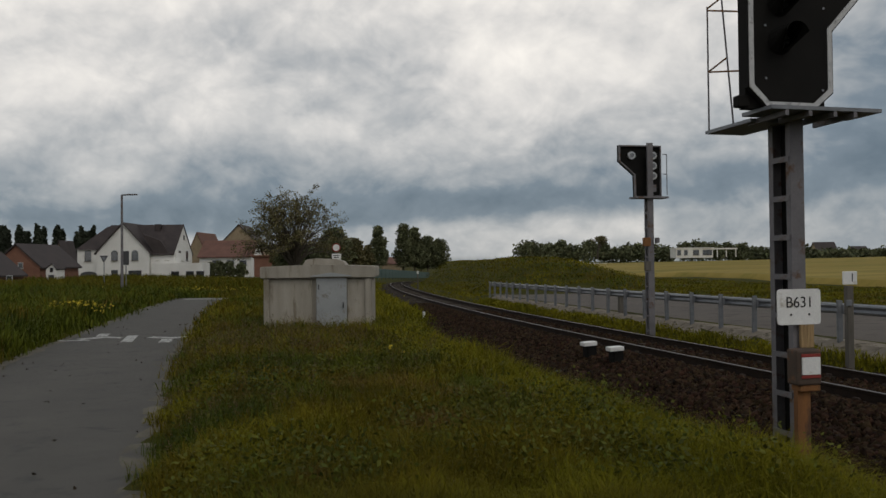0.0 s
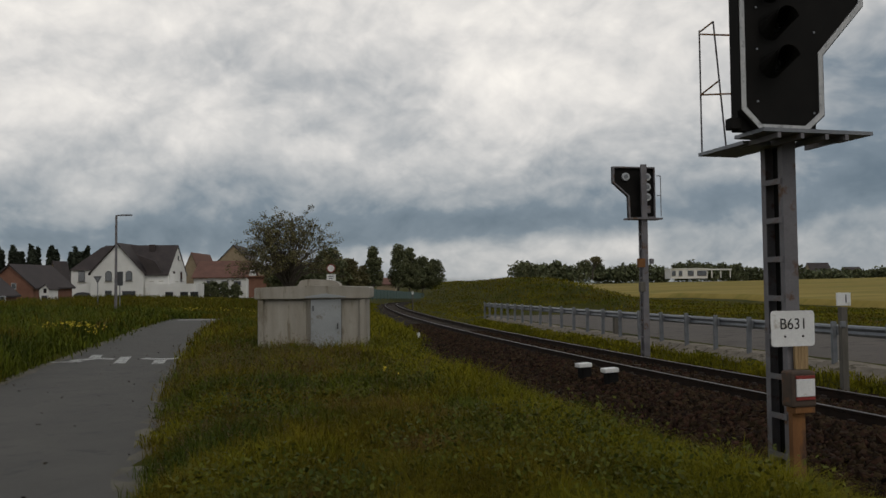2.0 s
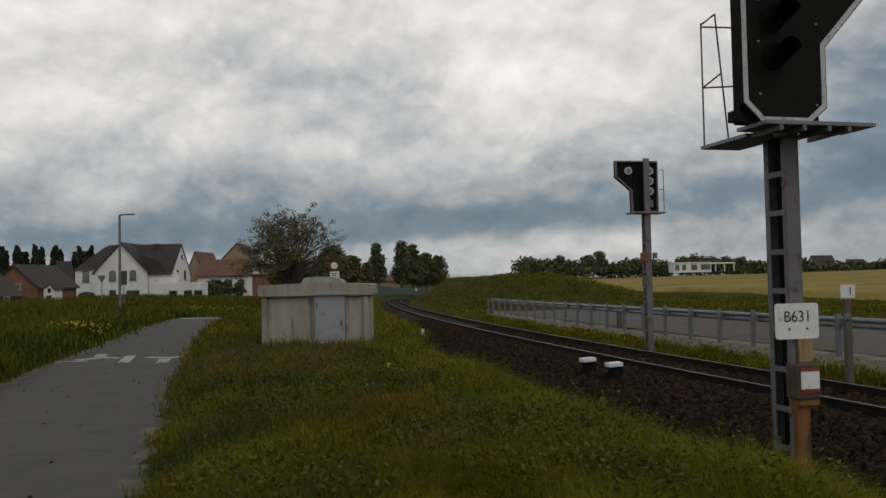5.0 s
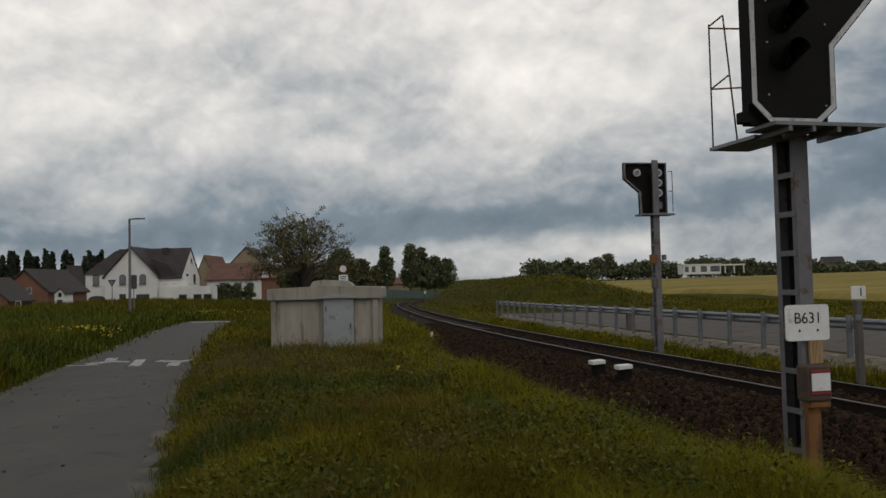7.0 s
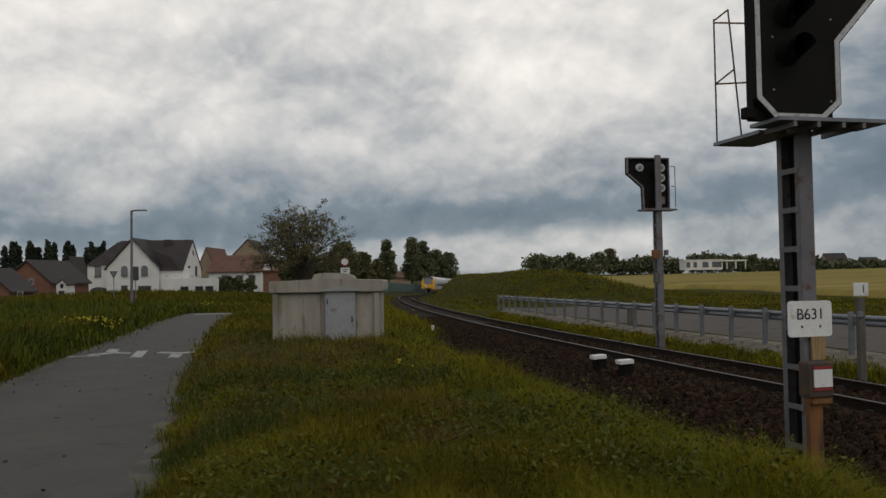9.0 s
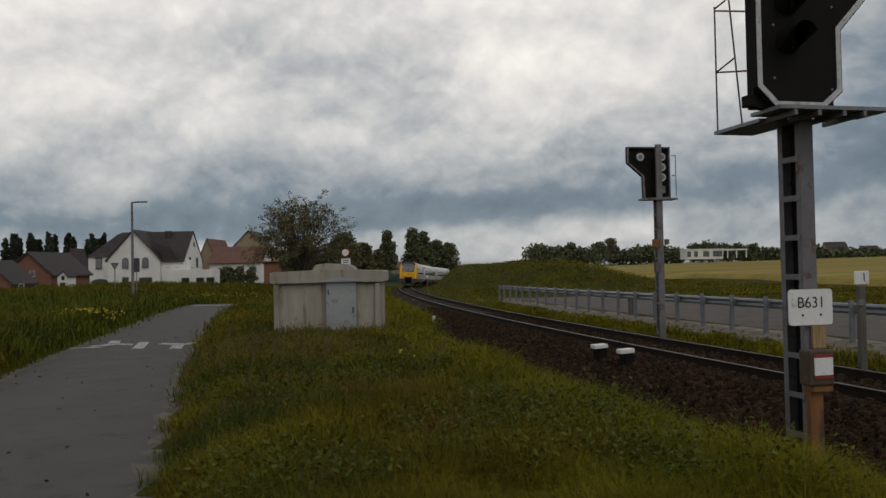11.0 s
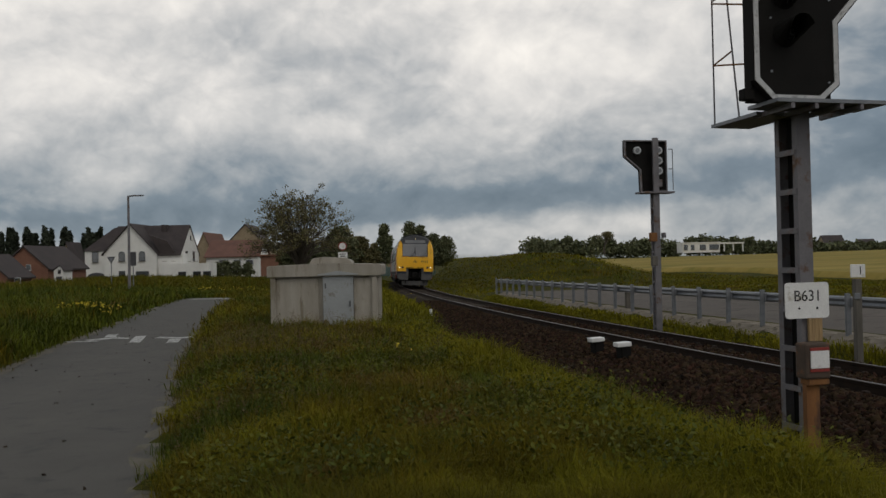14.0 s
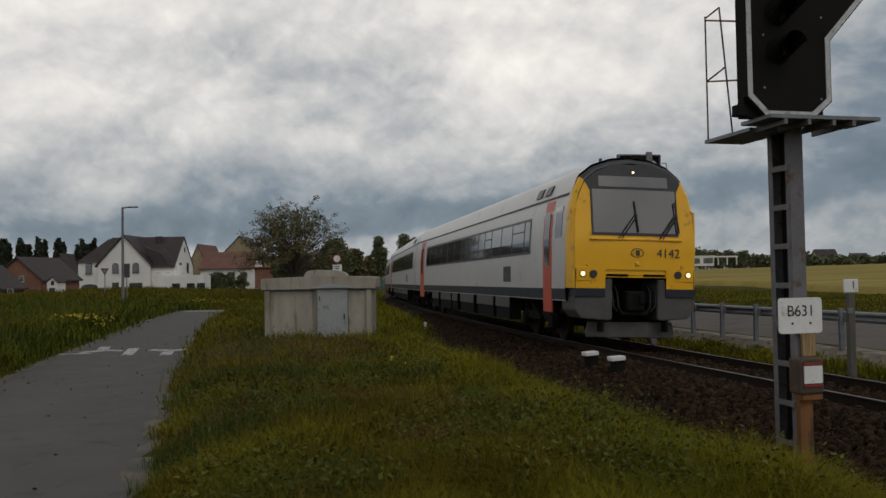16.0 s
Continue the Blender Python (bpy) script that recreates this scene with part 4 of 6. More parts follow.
def build_lamp():
    y = 55.0
    x = ray_x(206, y)
    g = ground(x, y)
    l = thing("street_lamp", pose(x, y, g), "slim grey street lamp with flat arm", "street lamp")
    top = ray_z(206, 386, y) - g
    bm = B()
    tube(bm, (0, 0, -0.2), (0, 0, top), 0.10, 0.07, 10)
    part("pole", bm, "maststeel", l)
    bm = B()
    tube(bm, (-0.05, 0, top), (0.45, 0, top + 0.05), 0.05, n=8)
    part("arm", bm, "maststeel", l)
    bm = B()
    box(bm, (0.72, 0, top + 0.04), (0.62, 0.24, 0.09), bevel=0.03)
    part("lamp_head", bm, "maststeel", l)
    x2 = ray_x(213, 56)
    c = thing("traffic_sign", pose(x2, 56.0, ground(x2, 56)), "dark back of a traffic sign on grey post", "traffic sign")
    bm = B()
    tube(bm, (0, 0, -0.2), (0, 0, 2.0), 0.035)
    part("post", bm, "galv", c)
    bm = B()
    z0 = ray_z(214, 497, 56) - ground(x2, 56)
    box(bm, (0, -0.05, z0), (0.46, 0.05, 0.95), bevel=0.02)
    part("panel", bm, "frame", c)
    y = 70
    x = ray_x(174, y)
    g = ground(x, y)
    t = thing("give_way_sign", pose(x, y, g), "triangular give-way sign on grey post", "traffic sign")
    z0 = ray_z(174, 493, y) - g
    bm = B()
    tube(bm, (0, 0.03, -0.2), (0, 0.03, z0), 0.04)
    part("post", bm, "galv", t)
    bm = B()
    slab(bm, [(-0.36, z0), (0, z0 - 0.62), (0.36, z0)], -0.02, 0.0)
    d = part("rim", bm, "frame", t)
    bm = B()
    slab(bm, [(-0.2, z0 - 0.1), (0, z0 - 0.44), (0.2, z0 - 0.1)], -0.03, -0.018)
    part("face", bm, "galv", d)
    y = 85
    x = ray_x(517, y)
    p = thing("utility_pole", pose(x, y, ground(x, y)), "plain slim grey utility pole", "pole")
    bm = B()
    tube(bm, (0, 0, -0.3), (0, 0, ray_z(517, 452, y) - ground(x, y)), 0.09, 0.07)
    part("pole", bm, "postgrey", p)


build_lamp()

# ---- houses ----


def gable_roof(w, d, z, rise, over=0.35, thick=0.18):
    """A pitched roof of two slabs; its ridge runs along y."""
    bm = B()
    a = over * rise / (w / 2)
    slab(bm, [(-w / 2 - over, z - a), (0, z + rise), (w / 2 + over, z - a), (w / 2 + over, z - a + thick), (0, z + rise + thick), (-w / 2 - over, z - a + thick)], -d / 2 - 0.25, d / 2 + 0.25)
    return bm


def gable_walls(w, d, z, rise, low=-0.6):
    bm = B()
    slab(bm, [(-w / 2, low), (w / 2, low), (w / 2, z), (0, z + rise), (-w / 2, z)], -d / 2, d / 2)
    return bm


def add_window(parent, x, y, z, w, h, m=None, arched=False, edging="frame"):
    m = m or Matrix()
    bm = B()
    o = [(-w / 2, -h / 2), (w / 2, -h / 2), (w / 2, h / 2), (-w / 2, h / 2)]
    if arched:
        o = [(-w / 2, -h / 2), (w / 2, -h / 2), (w / 2, h * 0.22)] + [(w / 2 * math.cos(radians(a)), h * 0.22 + h * 0.28 * math.sin(radians(a))) for a in (30, 60, 90, 120, 150)] + [(-w / 2, h * 0.22)]
    place = m @ Matrix.Translation((x, y, z))
    slab(bm, o, -0.04, 0.03, place)
    win = part("window", bm, edging, parent)
    bm = B()
    k = 0.84
    slab(bm, [(a * k, b * k) for a, b in o], -0.055, -0.03, place)
    part("pane", bm, "pane", win)
    bm = B()
    box(bm, place @ Vector((0, -0.06, -h / 2 - 0.04)), (w + 0.2, 0.16, 0.08))
    part("sill", bm, "concrete", win)


def build_white_house():
    y = 125.0
    k = y / 1456
    x0 = ray_x(205, y)
    h = thing("white_house", pose(x0, y, -0.5), "large white rendered house with steep dark slate roofs", "house", "village houses")

    def X(mark):
        return (mark - 205) * k

    def Z(tier):
        return ray_z(205, tier, y) + 0.1

    # main block, ridge across
    ridge, eave = Z(433), Z(484)
    L0, L1 = X(160), X(299)
    main = gable_walls(9.0, L1 - L0 - 0.6, eave, ridge - eave - 0.2)
    bmesh.ops.transform(main, matrix=pose((L0 + L1) / 2, 5.2, 0, 0, 0, 90), verts=main.verts)
    part("wall", main, "render", h)
    r = gable_roof(9.0, L1 - L0 - 0.9, eave, ridge - eave)
    bmesh.ops.transform(r, matrix=pose((L0 + L1) / 2, 5.2, 0, 0, 0, 90), verts=r.verts)
    roof = part("roof", r, "slate", h)
    bm = B()
    box(bm, (X(253), 4.4, ridge - 0.6), (0.9, 0.7, 1.6))
    part("chimney", bm, "slate", roof)
    # front gable
    wA = X(258) - X(165)
    cA = (X(258) + X(165)) / 2
    m = gable_walls(wA, 8.0, Z(482), Z(432) - Z(482))
    bmesh.ops.translate(m, verts=m.verts, vec=(cA - 0.3, 4.0, 0))
    gab = part("front_gable", m, "render", h)
    r = gable_roof(wA, 8.2, Z(482), Z(431) - Z(482), 0.3)
    bmesh.ops.translate(r, verts=r.verts, vec=(cA - 0.3, 4.0, 0))
    part("gable_roof", r, "slate", h)
    for mark in (193, 229):
        add_window(gab, X(mark), 0, Z(488), 1.0, 1.6, arched=True)
    add_window(gab, X(193), 0, Z(521), 1.0, 1.3)
    add_window(gab, X(229), 0, Z(521), 2.0, 1.1)
    end = pose(L1 - 0.3, 0, 0, 0, 0, 90)
    for yy in (3.4, 7.0):
        add_window(h, yy, 0, Z(489), 1.0, 1.6, end)
    add_window(h, 5.5, 0, Z(455), 0.5, 0.7, end)
    # left wing with hipped end and an arched carport
    bm = B()
    box(bm, ((X(118) + X(168)) / 2, 4.5, Z(503)), (X(168) - X(118), 5.5, Z(477) - Z(532)))
    wing = part("wing", bm, "render", h)
    bm = B()
    e = Z(477)
    v = [bm.verts.new(p) for p in ((X(115), 1.5, e), (X(170), 1.5, e), (X(170), 7.5, e), (X(115), 7.5, e), (X(160), 4.5, Z(434)), (X(200), 4.5, Z(434)))]
    for f in ((0, 1, 5, 4), (2, 3, 4, 5), (3, 0, 4), (1, 2, 5), (0, 3, 2, 1)):
        bm.faces.new([v[i] for i in f])
    part("wing_roof", bm, "slate", h)
    add_window(wing, X(137), 1.74, Z(488), 1.0, 1.7)
    # Carport arch: a dark panel on the wall, its inner shade in the colour.
    bm = B()
    o = [(X(123), Z(534)), (X(155), Z(534)), (X(155), Z(522))] + [(X(139) + (X(155) - X(139)) * math.cos(radians(a)), Z(522) + 0.55 * math.sin(radians(a))) for a in (25, 55, 90, 125, 155)] + [(X(123), Z(522))]
    slab(bm, o, 1.70, 1.80)
    part("arch_shade_panel", bm, "frame", wing)
    # catslide between the gables, two narrow dormers, low front range
    bm = B()
    slab(bm, [(X(240), Z(450)), (X(262), Z(487)), (X(288), Z(487)), (X(272), Z(462))], 0.5, 1.3)
    part("catslide", bm, "slate", h)
    for mark in (266, 283):
        add_window(h, X(mark), 0.8, Z(488), 0.5, 1.6)
    bm = B()
    box(bm, ((X(258) + X(298)) / 2, 2.4, Z(508)), (X(298) - X(258), 3.0, Z(484) - Z(532)))
    part("middle_wall", bm, "render", h)
    bm = B()
    box(bm, ((X(262) + X(350)) / 2, 1.4, Z(517)), (X(350) - X(262), 4.0, Z(503) - Z(532)))
    low = part("low_range", bm, "render", h)
    for mark in (307, 333, 351):
        add_window(low, X(mark) - 0.4, -0.62, Z(522), 1.2, 0.9)


build_white_house()


def build_simple_house(name, mark0, mark1, eave, ridge, y, wall, roof, label, along_x=True, windows=(), depth=9.0, ground_mark=530, rz=0):
    x0, x1 = ray_x(mark0, y), ray_x(mark1, y)
    g = ray_z(mark0, ground_mark, y)
    w = x1 - x0
    e, r = ray_z(mark0, eave, y) - g, ray_z(mark0, ridge, y) - g
    h = thing(name, pose((x0 + x1) / 2, y, g, 0, 0, rz), label, "house", "village houses")
    if along_x:
        m, rf = gable_walls(depth, w - 0.6, e, r - e), gable_roof(depth, w - 0.4, e, r - e)
        for b in (m, rf):
            bmesh.ops.transform(b, matrix=pose(0, depth / 2, 0, 0, 0, 90), verts=b.verts)
    else:
        m, rf = gable_walls(w, depth, e, r - e), gable_roof(w, depth, e, r - e)
        for b in (m, rf):
            bmesh.ops.translate(b, verts=b.verts, vec=(0, depth / 2, 0))
    wl = part("wall", m, wall, h)
    rp = part("roof", rf, roof, h)
    for mark, tier, ww, hh in windows:
        add_window(wl, ray_x(mark, y) - (x0 + x1) / 2, 0, ray_z(mark, tier, y) - g, ww, hh, edging="edge")
    return h, wl, rp


build_simple_house("brick_house", -24, 62, 513, 475, 95, "brick", "slate", "orange brick house with dark brown tiled roof", along_x=False, windows=((27, 511, 0.6, 0.7),), ground_mark=538, depth=9, rz=-3)
build_simple_house("brick_house", -100, -12, 528, 490, 84, "brick", "slate", "low brick house with dark roof at the village edge", along_x=False, windows=((7, 534, 0.6, 0.6),), ground_mark=546, depth=5)
build_simple_house("brick_house", 84, 106, 508, 468, 138, "tanbrick", "slate", "small brown brick house behind its neighbours", along_x=False, ground_mark=536, depth=5)
build_simple_house("red_roof_house", 322, 356, 492, 452, 150, "tanbrick", "redtile", "house with faded red-brown tiled roof", ground_mark=536, along_x=False, depth=12)
build_simple_house("red_roof_house", 340, 438, 494, 466, 145, "render", "redtile", "long low white house with red-brown tiled roof", windows=((372, 504, 1.4, 0.9), (398, 504, 1.4, 0.9), (420, 504, 1.4, 0.9)), ground_mark=530)
build_simple_house("tan_house", 374, 452, 478, 438, 170, "tanbrick", "slate", "tan brick house with dark-edged steep gable", along_x=False, ground_mark=528)
build_simple_house("brick_house", 436, 480, 494, 497, 120, "brick", "brick", "low orange brick garden building", ground_mark=522, depth=3)
build_simple_house("far_house", 664, 700, 505, 494, 260, "tanbrick", "redtile", "distant house with dull red roof between trees", ground_mark=515)
build_simple_house("far_house", 1436, 1474, 478, 463, 420, "tanbrick", "slate", "distant farmhouse roof on the skyline", ground_mark=484)
build_simple_house("far_house", 1502, 1530, 479, 470, 430, "tanbrick", "slate", "distant house roof on the skyline", ground_mark=484)


def build_porch():
    y = 93.0
    p = thing("porch", pose(ray_x(80, y), y, -0.1), "small white house porch with pitched top", "porch")
    bm = B()
    slab(bm, [(-0.55, -0.3), (0.55, -0.3), (0.55, 1.55), (0.15, 2.1), (-0.55, 1.55)], 0, 2.2)
    w = part("wall", bm, "render", p)
    bm = B()
    box(bm, (0.08, -0.02, 0.35), (0.6, 0.08, 1.1))
    part("door", bm, "frame", w)
    bm = B()
    box(bm, (0.1, -0.02, 1.45), (0.34, 0.06, 0.5), bevel=0.01)
    part("window", bm, "pane", w)
    bm = B()
    slab(bm, [(-0.68, 1.48), (0.15, 2.12), (0.68, 1.48), (0.68, 1.58), (0.15, 2.24), (-0.68, 1.58)], -0.12, 2.3)
    part("roof", bm, "slate", p)


build_porch()


def build_bungalow():
    y = 300.0
    x0, x1 = ray_x(1187, y), ray_x(1252, y)
    g = ray_z(1240, 489, y)
    b = thing("bungalow", pose((x0 + x1) / 2, y, g), "low flat-roofed white bungalow with a carport", "bungalow")
    bm = B()
    w = x1 - x0
    box(bm, (0, 4, 1.3), (w, 8, 3.6))
    wl = part("wall", bm, "render", b)
    bm = B()
    box(bm, (0, 4, 3.05), (w + 0.5, 8.5, 0.35))
    part("roof", bm, "render", b)
    for mark, ww in ((1192, 1.4), (1204, 1.3), (1222, 2.2), (1238, 1.8), (1246, 1.8)):
        add_window(wl, ray_x(mark, y) - (x0 + x1) / 2, 0, 1.4, ww, 1.9)
    bm = B()
    box(bm, (w / 2 + (ray_x(1297, y) - x1) / 2, 4, 2.75), (ray_x(1297, y) - x1, 6, 0.5))
    part("carport_roof", bm, "render", b)
    for mark in (1262, 1278, 1295):
        bm = B()
        box(bm, (ray_x(mark, y) - (x0 + x1) / 2, 1.5, 1.2), (0.35, 0.35, 3.0))
        part("carport_post", bm, "render", b)


build_bungalow()


def build_fence():
    f = thing("mesh_fence", Matrix(), "blue-green mesh fence beyond the bend", "fence")
    knots = [(600, 110.0), (690, 165.0), (752, 250.0)]
    pts = []
    for (pa, ya), (pb, yb) in zip(knots, knots[1:]):
        a, b = Vector((ray_x(pa, ya), ya)), Vector((ray_x(pb, yb), yb))
        n = int((b - a).length / 5)
        pts += [a.lerp(b, i / n) for i in range(n)]
    for p, q in zip(pts, pts[1:]):
        z = min(0.0, ray_z(690, 531, p.y))
        d = q - p
        bm = B()
        box(bm, (p.x, p.y, z + 0.75), (0.12, 0.12, 2.0))
        post = part("post", bm, "fence", f)
        bm = B()
        c = (p + q) / 2
        box(bm, (c.x, c.y, z + 0.9), (d.length - 0.14, 0.05, 1.6), rz=math.degrees(math.atan2(d.y, d.x)))
        part("panel", bm, "fence", f)


build_fence()


def build_signal_post():
    y = 78.0
    x = ray_x(729, y)
    p = thing("marker_post", pose(x, y, line_z(y) - 0.3), "white-topped grey post beside the track", "marker post")
    bm = B()
    tube(bm, (0, 0, 0), (0, 0, 1.9), 0.06)
    part("post", bm, "postgrey", p)
    bm = B()
    box(bm, (0, -0.06, 1.7), (0.16, 0.03, 0.28))
    part("plate", bm, "white", p)


build_signal_post()


def build_cabinet():
    y = 27.0
    x = ray_x(1082, y) 
    c = thing("roadside_cabinet", pose(x + 0.4, y + 1.2, line_z(y) - 0.1), "small dark brown roadside cabinet behind the barrier", "cabinet")
    bm = B()
    box(bm, (0, 0, 0.42), (0.26, 0.25, 0.84), bevel=0.03)
    part("body", bm, "postgrey", c)


build_cabinet()

# ---- trees ----


def leaf_cloud(centres, radius, count, size, seed, squash=0.8):
    """Small leaf quads scattered round the given points."""
    rng = np.random.default_rng(seed)
    c = np.array(centres)[rng.integers(0, len(centres), count)]
    d = rng.normal(size=(count, 3))
    d /= np.linalg.norm(d, axis=1)[:, None]
    p = c + d * (radius * rng.random(count) ** 0.4)[:, None] * (1, 1, squash)
    a = rng.normal(size=(count, 3))
    a /= np.linalg.norm(a, axis=1)[:, None]
    b = np.cross(a, rng.normal(size=(count, 3)))
    b /= np.linalg.norm(b, axis=1)[:, None]
    s = (size * (0.6 + 0.8 * rng.random(count)))[:, None]
    return np.stack([p - a * s, p - b * s * 0.55, p + a * s, p + b * s * 0.55], 1).reshape(-1, 3)


def quads(name, verts, mat, parent=None):
    n = len(verts) // 4
    me = bpy.data.meshes.new(name)
    me.vertices.add(len(verts))
    me.vertices.foreach_set("co", np.asarray(verts, np.float32).ravel())
    me.loops.add(n * 4)
    me.loops.foreach_set("vertex_index", np.arange(n * 4, dtype=np.int32))
    me.polygons.add(n)
    me.polygons.foreach_set("loop_start", np.arange(0, n * 4, 4, dtype=np.int32))
    me.update(calc_edges=True)
    me.materials.append(M[mat])
    ob = new(name, me)
    ob.parent = parent
    return ob


def build_tree(name, x, y, z, height, spread, label, mat="leaf", seed=1, leaves=7000, size=0.16, clump=0.7, depth=5, group=""):
    """Tapered trunk, forking limbs and loose clumps of leaves at the twigs."""
    rng = random.Random(seed)
    t = thing(name, pose(x, y, z), label, "tree", group)
    bm, tips = B(), []

    def grow(p, d, length, r, level):
        q = p + d * length
        tube(bm, p, q, r, r * 0.7, 6 if level < 3 else 4, False)
        if level >= 2:
            tips.append(q)
        if level == depth:
            return
        for i in range(2 if rng.random() < 0.35 and level else 3):
            n = (d + Vector((rng.uniform(-1, 1) * spread, rng.uniform(-1, 1) * spread, rng.uniform(-0.25, 0.5)))).normalized()
            grow(q, n, length * rng.uniform(0.68, 0.86), r * 0.62, level + 1)

    h0 = height * 0.23
    grow(Vector((0, 0, -0.2)), Vector((0, 0, 1)), h0, height * 0.028, 0)
    part("trunk", bm, "bark", t)
    top = max(p.z for p in tips)
    k = height / top
    for o in t.children:
        o.data.transform(Matrix.Scale(k, 4))
    quads("crown", leaf_cloud([tuple(p * k) for p in tips], clump, leaves, size, seed), mat, t)
    return t


def build_dome_tree(x, y, z, height, width, label, seed, limbs=120, leaves=14500, size=0.085):
    """A short trunk and many arching limbs that fill a wide dome, thinly leaved."""
    rng = random.Random(seed)
    t = thing("tree", pose(x, y, z), label, "tree")
    bm, tips = B(), []
    tube(bm, (0, 0, -0.3), (0, 0, height * 0.26), 0.24, 0.18, 8)
    for i in range(limbs):
        a, e = rng.uniform(0, 6.283), radians(rng.uniform(-10, 72))
        f = rng.uniform(0.72, 1.03)
        tip = Vector((width / 2 * f * math.cos(a) * math.cos(e), width / 2 * f * math.sin(a) * math.cos(e), height * 0.38 + height * 0.62 * f * math.sin(e)))
        p = Vector((0, 0, height * rng.uniform(0.16, 0.3)))
        mid = p.lerp(tip, 0.5) + Vector((0, 0, 0.10 * height * math.cos(e)))
        pts = [p, p.lerp(mid, 0.55) + Vector((0, 0, 0.05 * height)), mid, mid.lerp(tip, 0.55) + Vector((rng.uniform(-0.2, 0.2), rng.uniform(-0.2, 0.2), 0.12)), tip]
        for k in range(4):
            tube(bm, pts[k], pts[k + 1], 0.065 * (1 - k * 0.23), 0.065 * (0.77 - k * 0.23) + 0.003, 5, False)
        tips += [tuple(pts[3]), tuple(tip)]
        for k in range(5):
            q = pts[2].lerp(tip, rng.uniform(0.1, 1)) 
            w = q + Vector((rng.uniform(-1, 1), rng.uniform(-1, 1), rng.uniform(-0.2, 0.9))) * width * 0.07
            tube(bm, q, w, 0.016, 0.006, 4, False)
            tips.append(tuple(w))
    part("trunk", bm, "bark", t)
    quads("crown", leaf_cloud(tips, 0.38, leaves, size, seed), "leaf", t)


build_dome_tree(ray_x(511, 74), 74, -0.4, ray_z(511, 366, 74) + 0.4, 10.4, "broad loose-crowned tree in thin olive spring leaf", 11)


def build_column_tree(name, x, y, z, height, width, label, mat, seed, leaves, size, group="", shape="poplar"):
    rng = random.Random(seed)
    t = thing(name, pose(x, y, z), label, "tree", group)
    bm = B()
    tube(bm, (0, 0, -0.5), (0, 0, height * 0.85), height * 0.025, height * 0.006, 6)
    tips = []
    for i in range(26):
        f = 0.12 + 0.86 * i / 25
        fat = (math.sin(math.pi * min(1, f * 0.62 + 0.3)) if shape == "poplar" else math.sin(math.pi * (0.12 + 0.86 * f)) ** 0.6) * width / 2
        for j in range(3):
            a = rng.uniform(0, 6.28)
            rr = fat * rng.uniform(0.25, 0.95)
            tip = Vector((rr * math.cos(a), rr * math.sin(a), height * f * rng.uniform(0.95, 1.03)))
            tips.append(tuple(tip))
            tube(bm, (0, 0, max(0.3, tip.z - rr * 1.3)), tip, height * 0.006, height * 0.002, 4, False)
    part("trunk", bm, "bark", t)
    quads("crown", leaf_cloud(tips, width * 0.2, leaves, size, seed), mat, t)


Y = 225
for k, (mark, top, base, w) in enumerate(((660, 440, 512, 34), (703, 437, 515, 40), (722, 440, 515, 38))):
    z = ray_z(mark, base, Y)
    build_column_tree("poplar", ray_x(mark, Y), Y + k * 4, z, ray_z(mark, top, Y) - z, w * Y / 1456, "tall dark green columnar poplar", "hazeleaf", 20 + k, 7000, 0.27, "poplars by the bend")
for k, (mark, top, w) in enumerate(((747, 458, 40), (768, 464, 36), (735, 470, 34), (640, 478, 30))):
    z = ray_z(mark, 515, 240)
    build_column_tree("tree", ray_x(mark, 240), 240 + k * 3, z, ray_z(mark, top, 240) - z, w * 240 / 1456, "dense round-crowned dark green tree", "hazeleaf", 40 + k, 5000, 0.28, shape="round")
for k, (mark, top, w) in enumerate(((585, 446, 60), (612, 462, 44), (560, 452, 56), (632, 474, 26), (470, 462, 40), (448, 474, 26), (500, 468, 46), (524, 472, 46), (542, 462, 46))):
    z = ray_z(mark, 520, 92)
    build_column_tree("shrub", ray_x(mark, 92), 92 + k * 2, z, ray_z(mark, top, 92) - z, w * 92 / 1456, "dense olive green shrub behind the hut", "leaf" if k % 2 else "hazeleaf", 60 + k, 5000, 0.14, "shrubs behind the hut", shape="round")
for k, (mark, top, w) in enumerate(((362, 506, 20), (378, 503, 24), (396, 505, 26), (416, 507, 22))):
    z = ray_z(mark, 530, 138)
    build_column_tree("shrub", ray_x(mark, 138), 138, z, ray_z(mark, top, 138) - z, w * 138 / 1456, "dark clipped garden shrub before the houses", "hazeleaf", 90 + k, 900, 0.22, "garden shrubs", shape="round")
rng = random.Random(5)
mark = -40
k = 0
while mark < 150:
    z = ray_z(mark, 512, 210)
    build_column_tree("poplar", ray_x(mark, 210), 210 + rng.uniform(0, 8), z, ray_z(mark, rng.uniform(437, 452), 210) - z, rng.uniform(12, 15) * 210 / 1456, "dark poplar in the row behind the houses", "poplarleaf", 80 + k, 1200, 0.42, "poplar row")
    mark += rng.uniform(6.5, 9.5)
    k += 1
mark = 925
while mark < 1640:
    w = rng.uniform(34, 60)
    yy = 330 + rng.uniform(0, 50)
    zb = ray_z(mark, 492, yy)
    if not 1180 < mark < 1300:
        top = rng.uniform(465, 481) if mark < 1420 else rng.uniform(474, 482)
    else:
        top = rng.uniform(462, 470)
        yy += 40
    build_column_tree("tree", ray_x(mark, yy), yy, ray_z(mark, 496, yy), ray_z(mark, top, yy) - ray_z(mark, 496, yy), w * yy / 1456, "rounded tree in the far hedgerow", "hazeleaf", 200 + k, 900, 0.75, "far hedgerow", shape="round")
    mark += rng.uniform(16, 30)
    k += 1
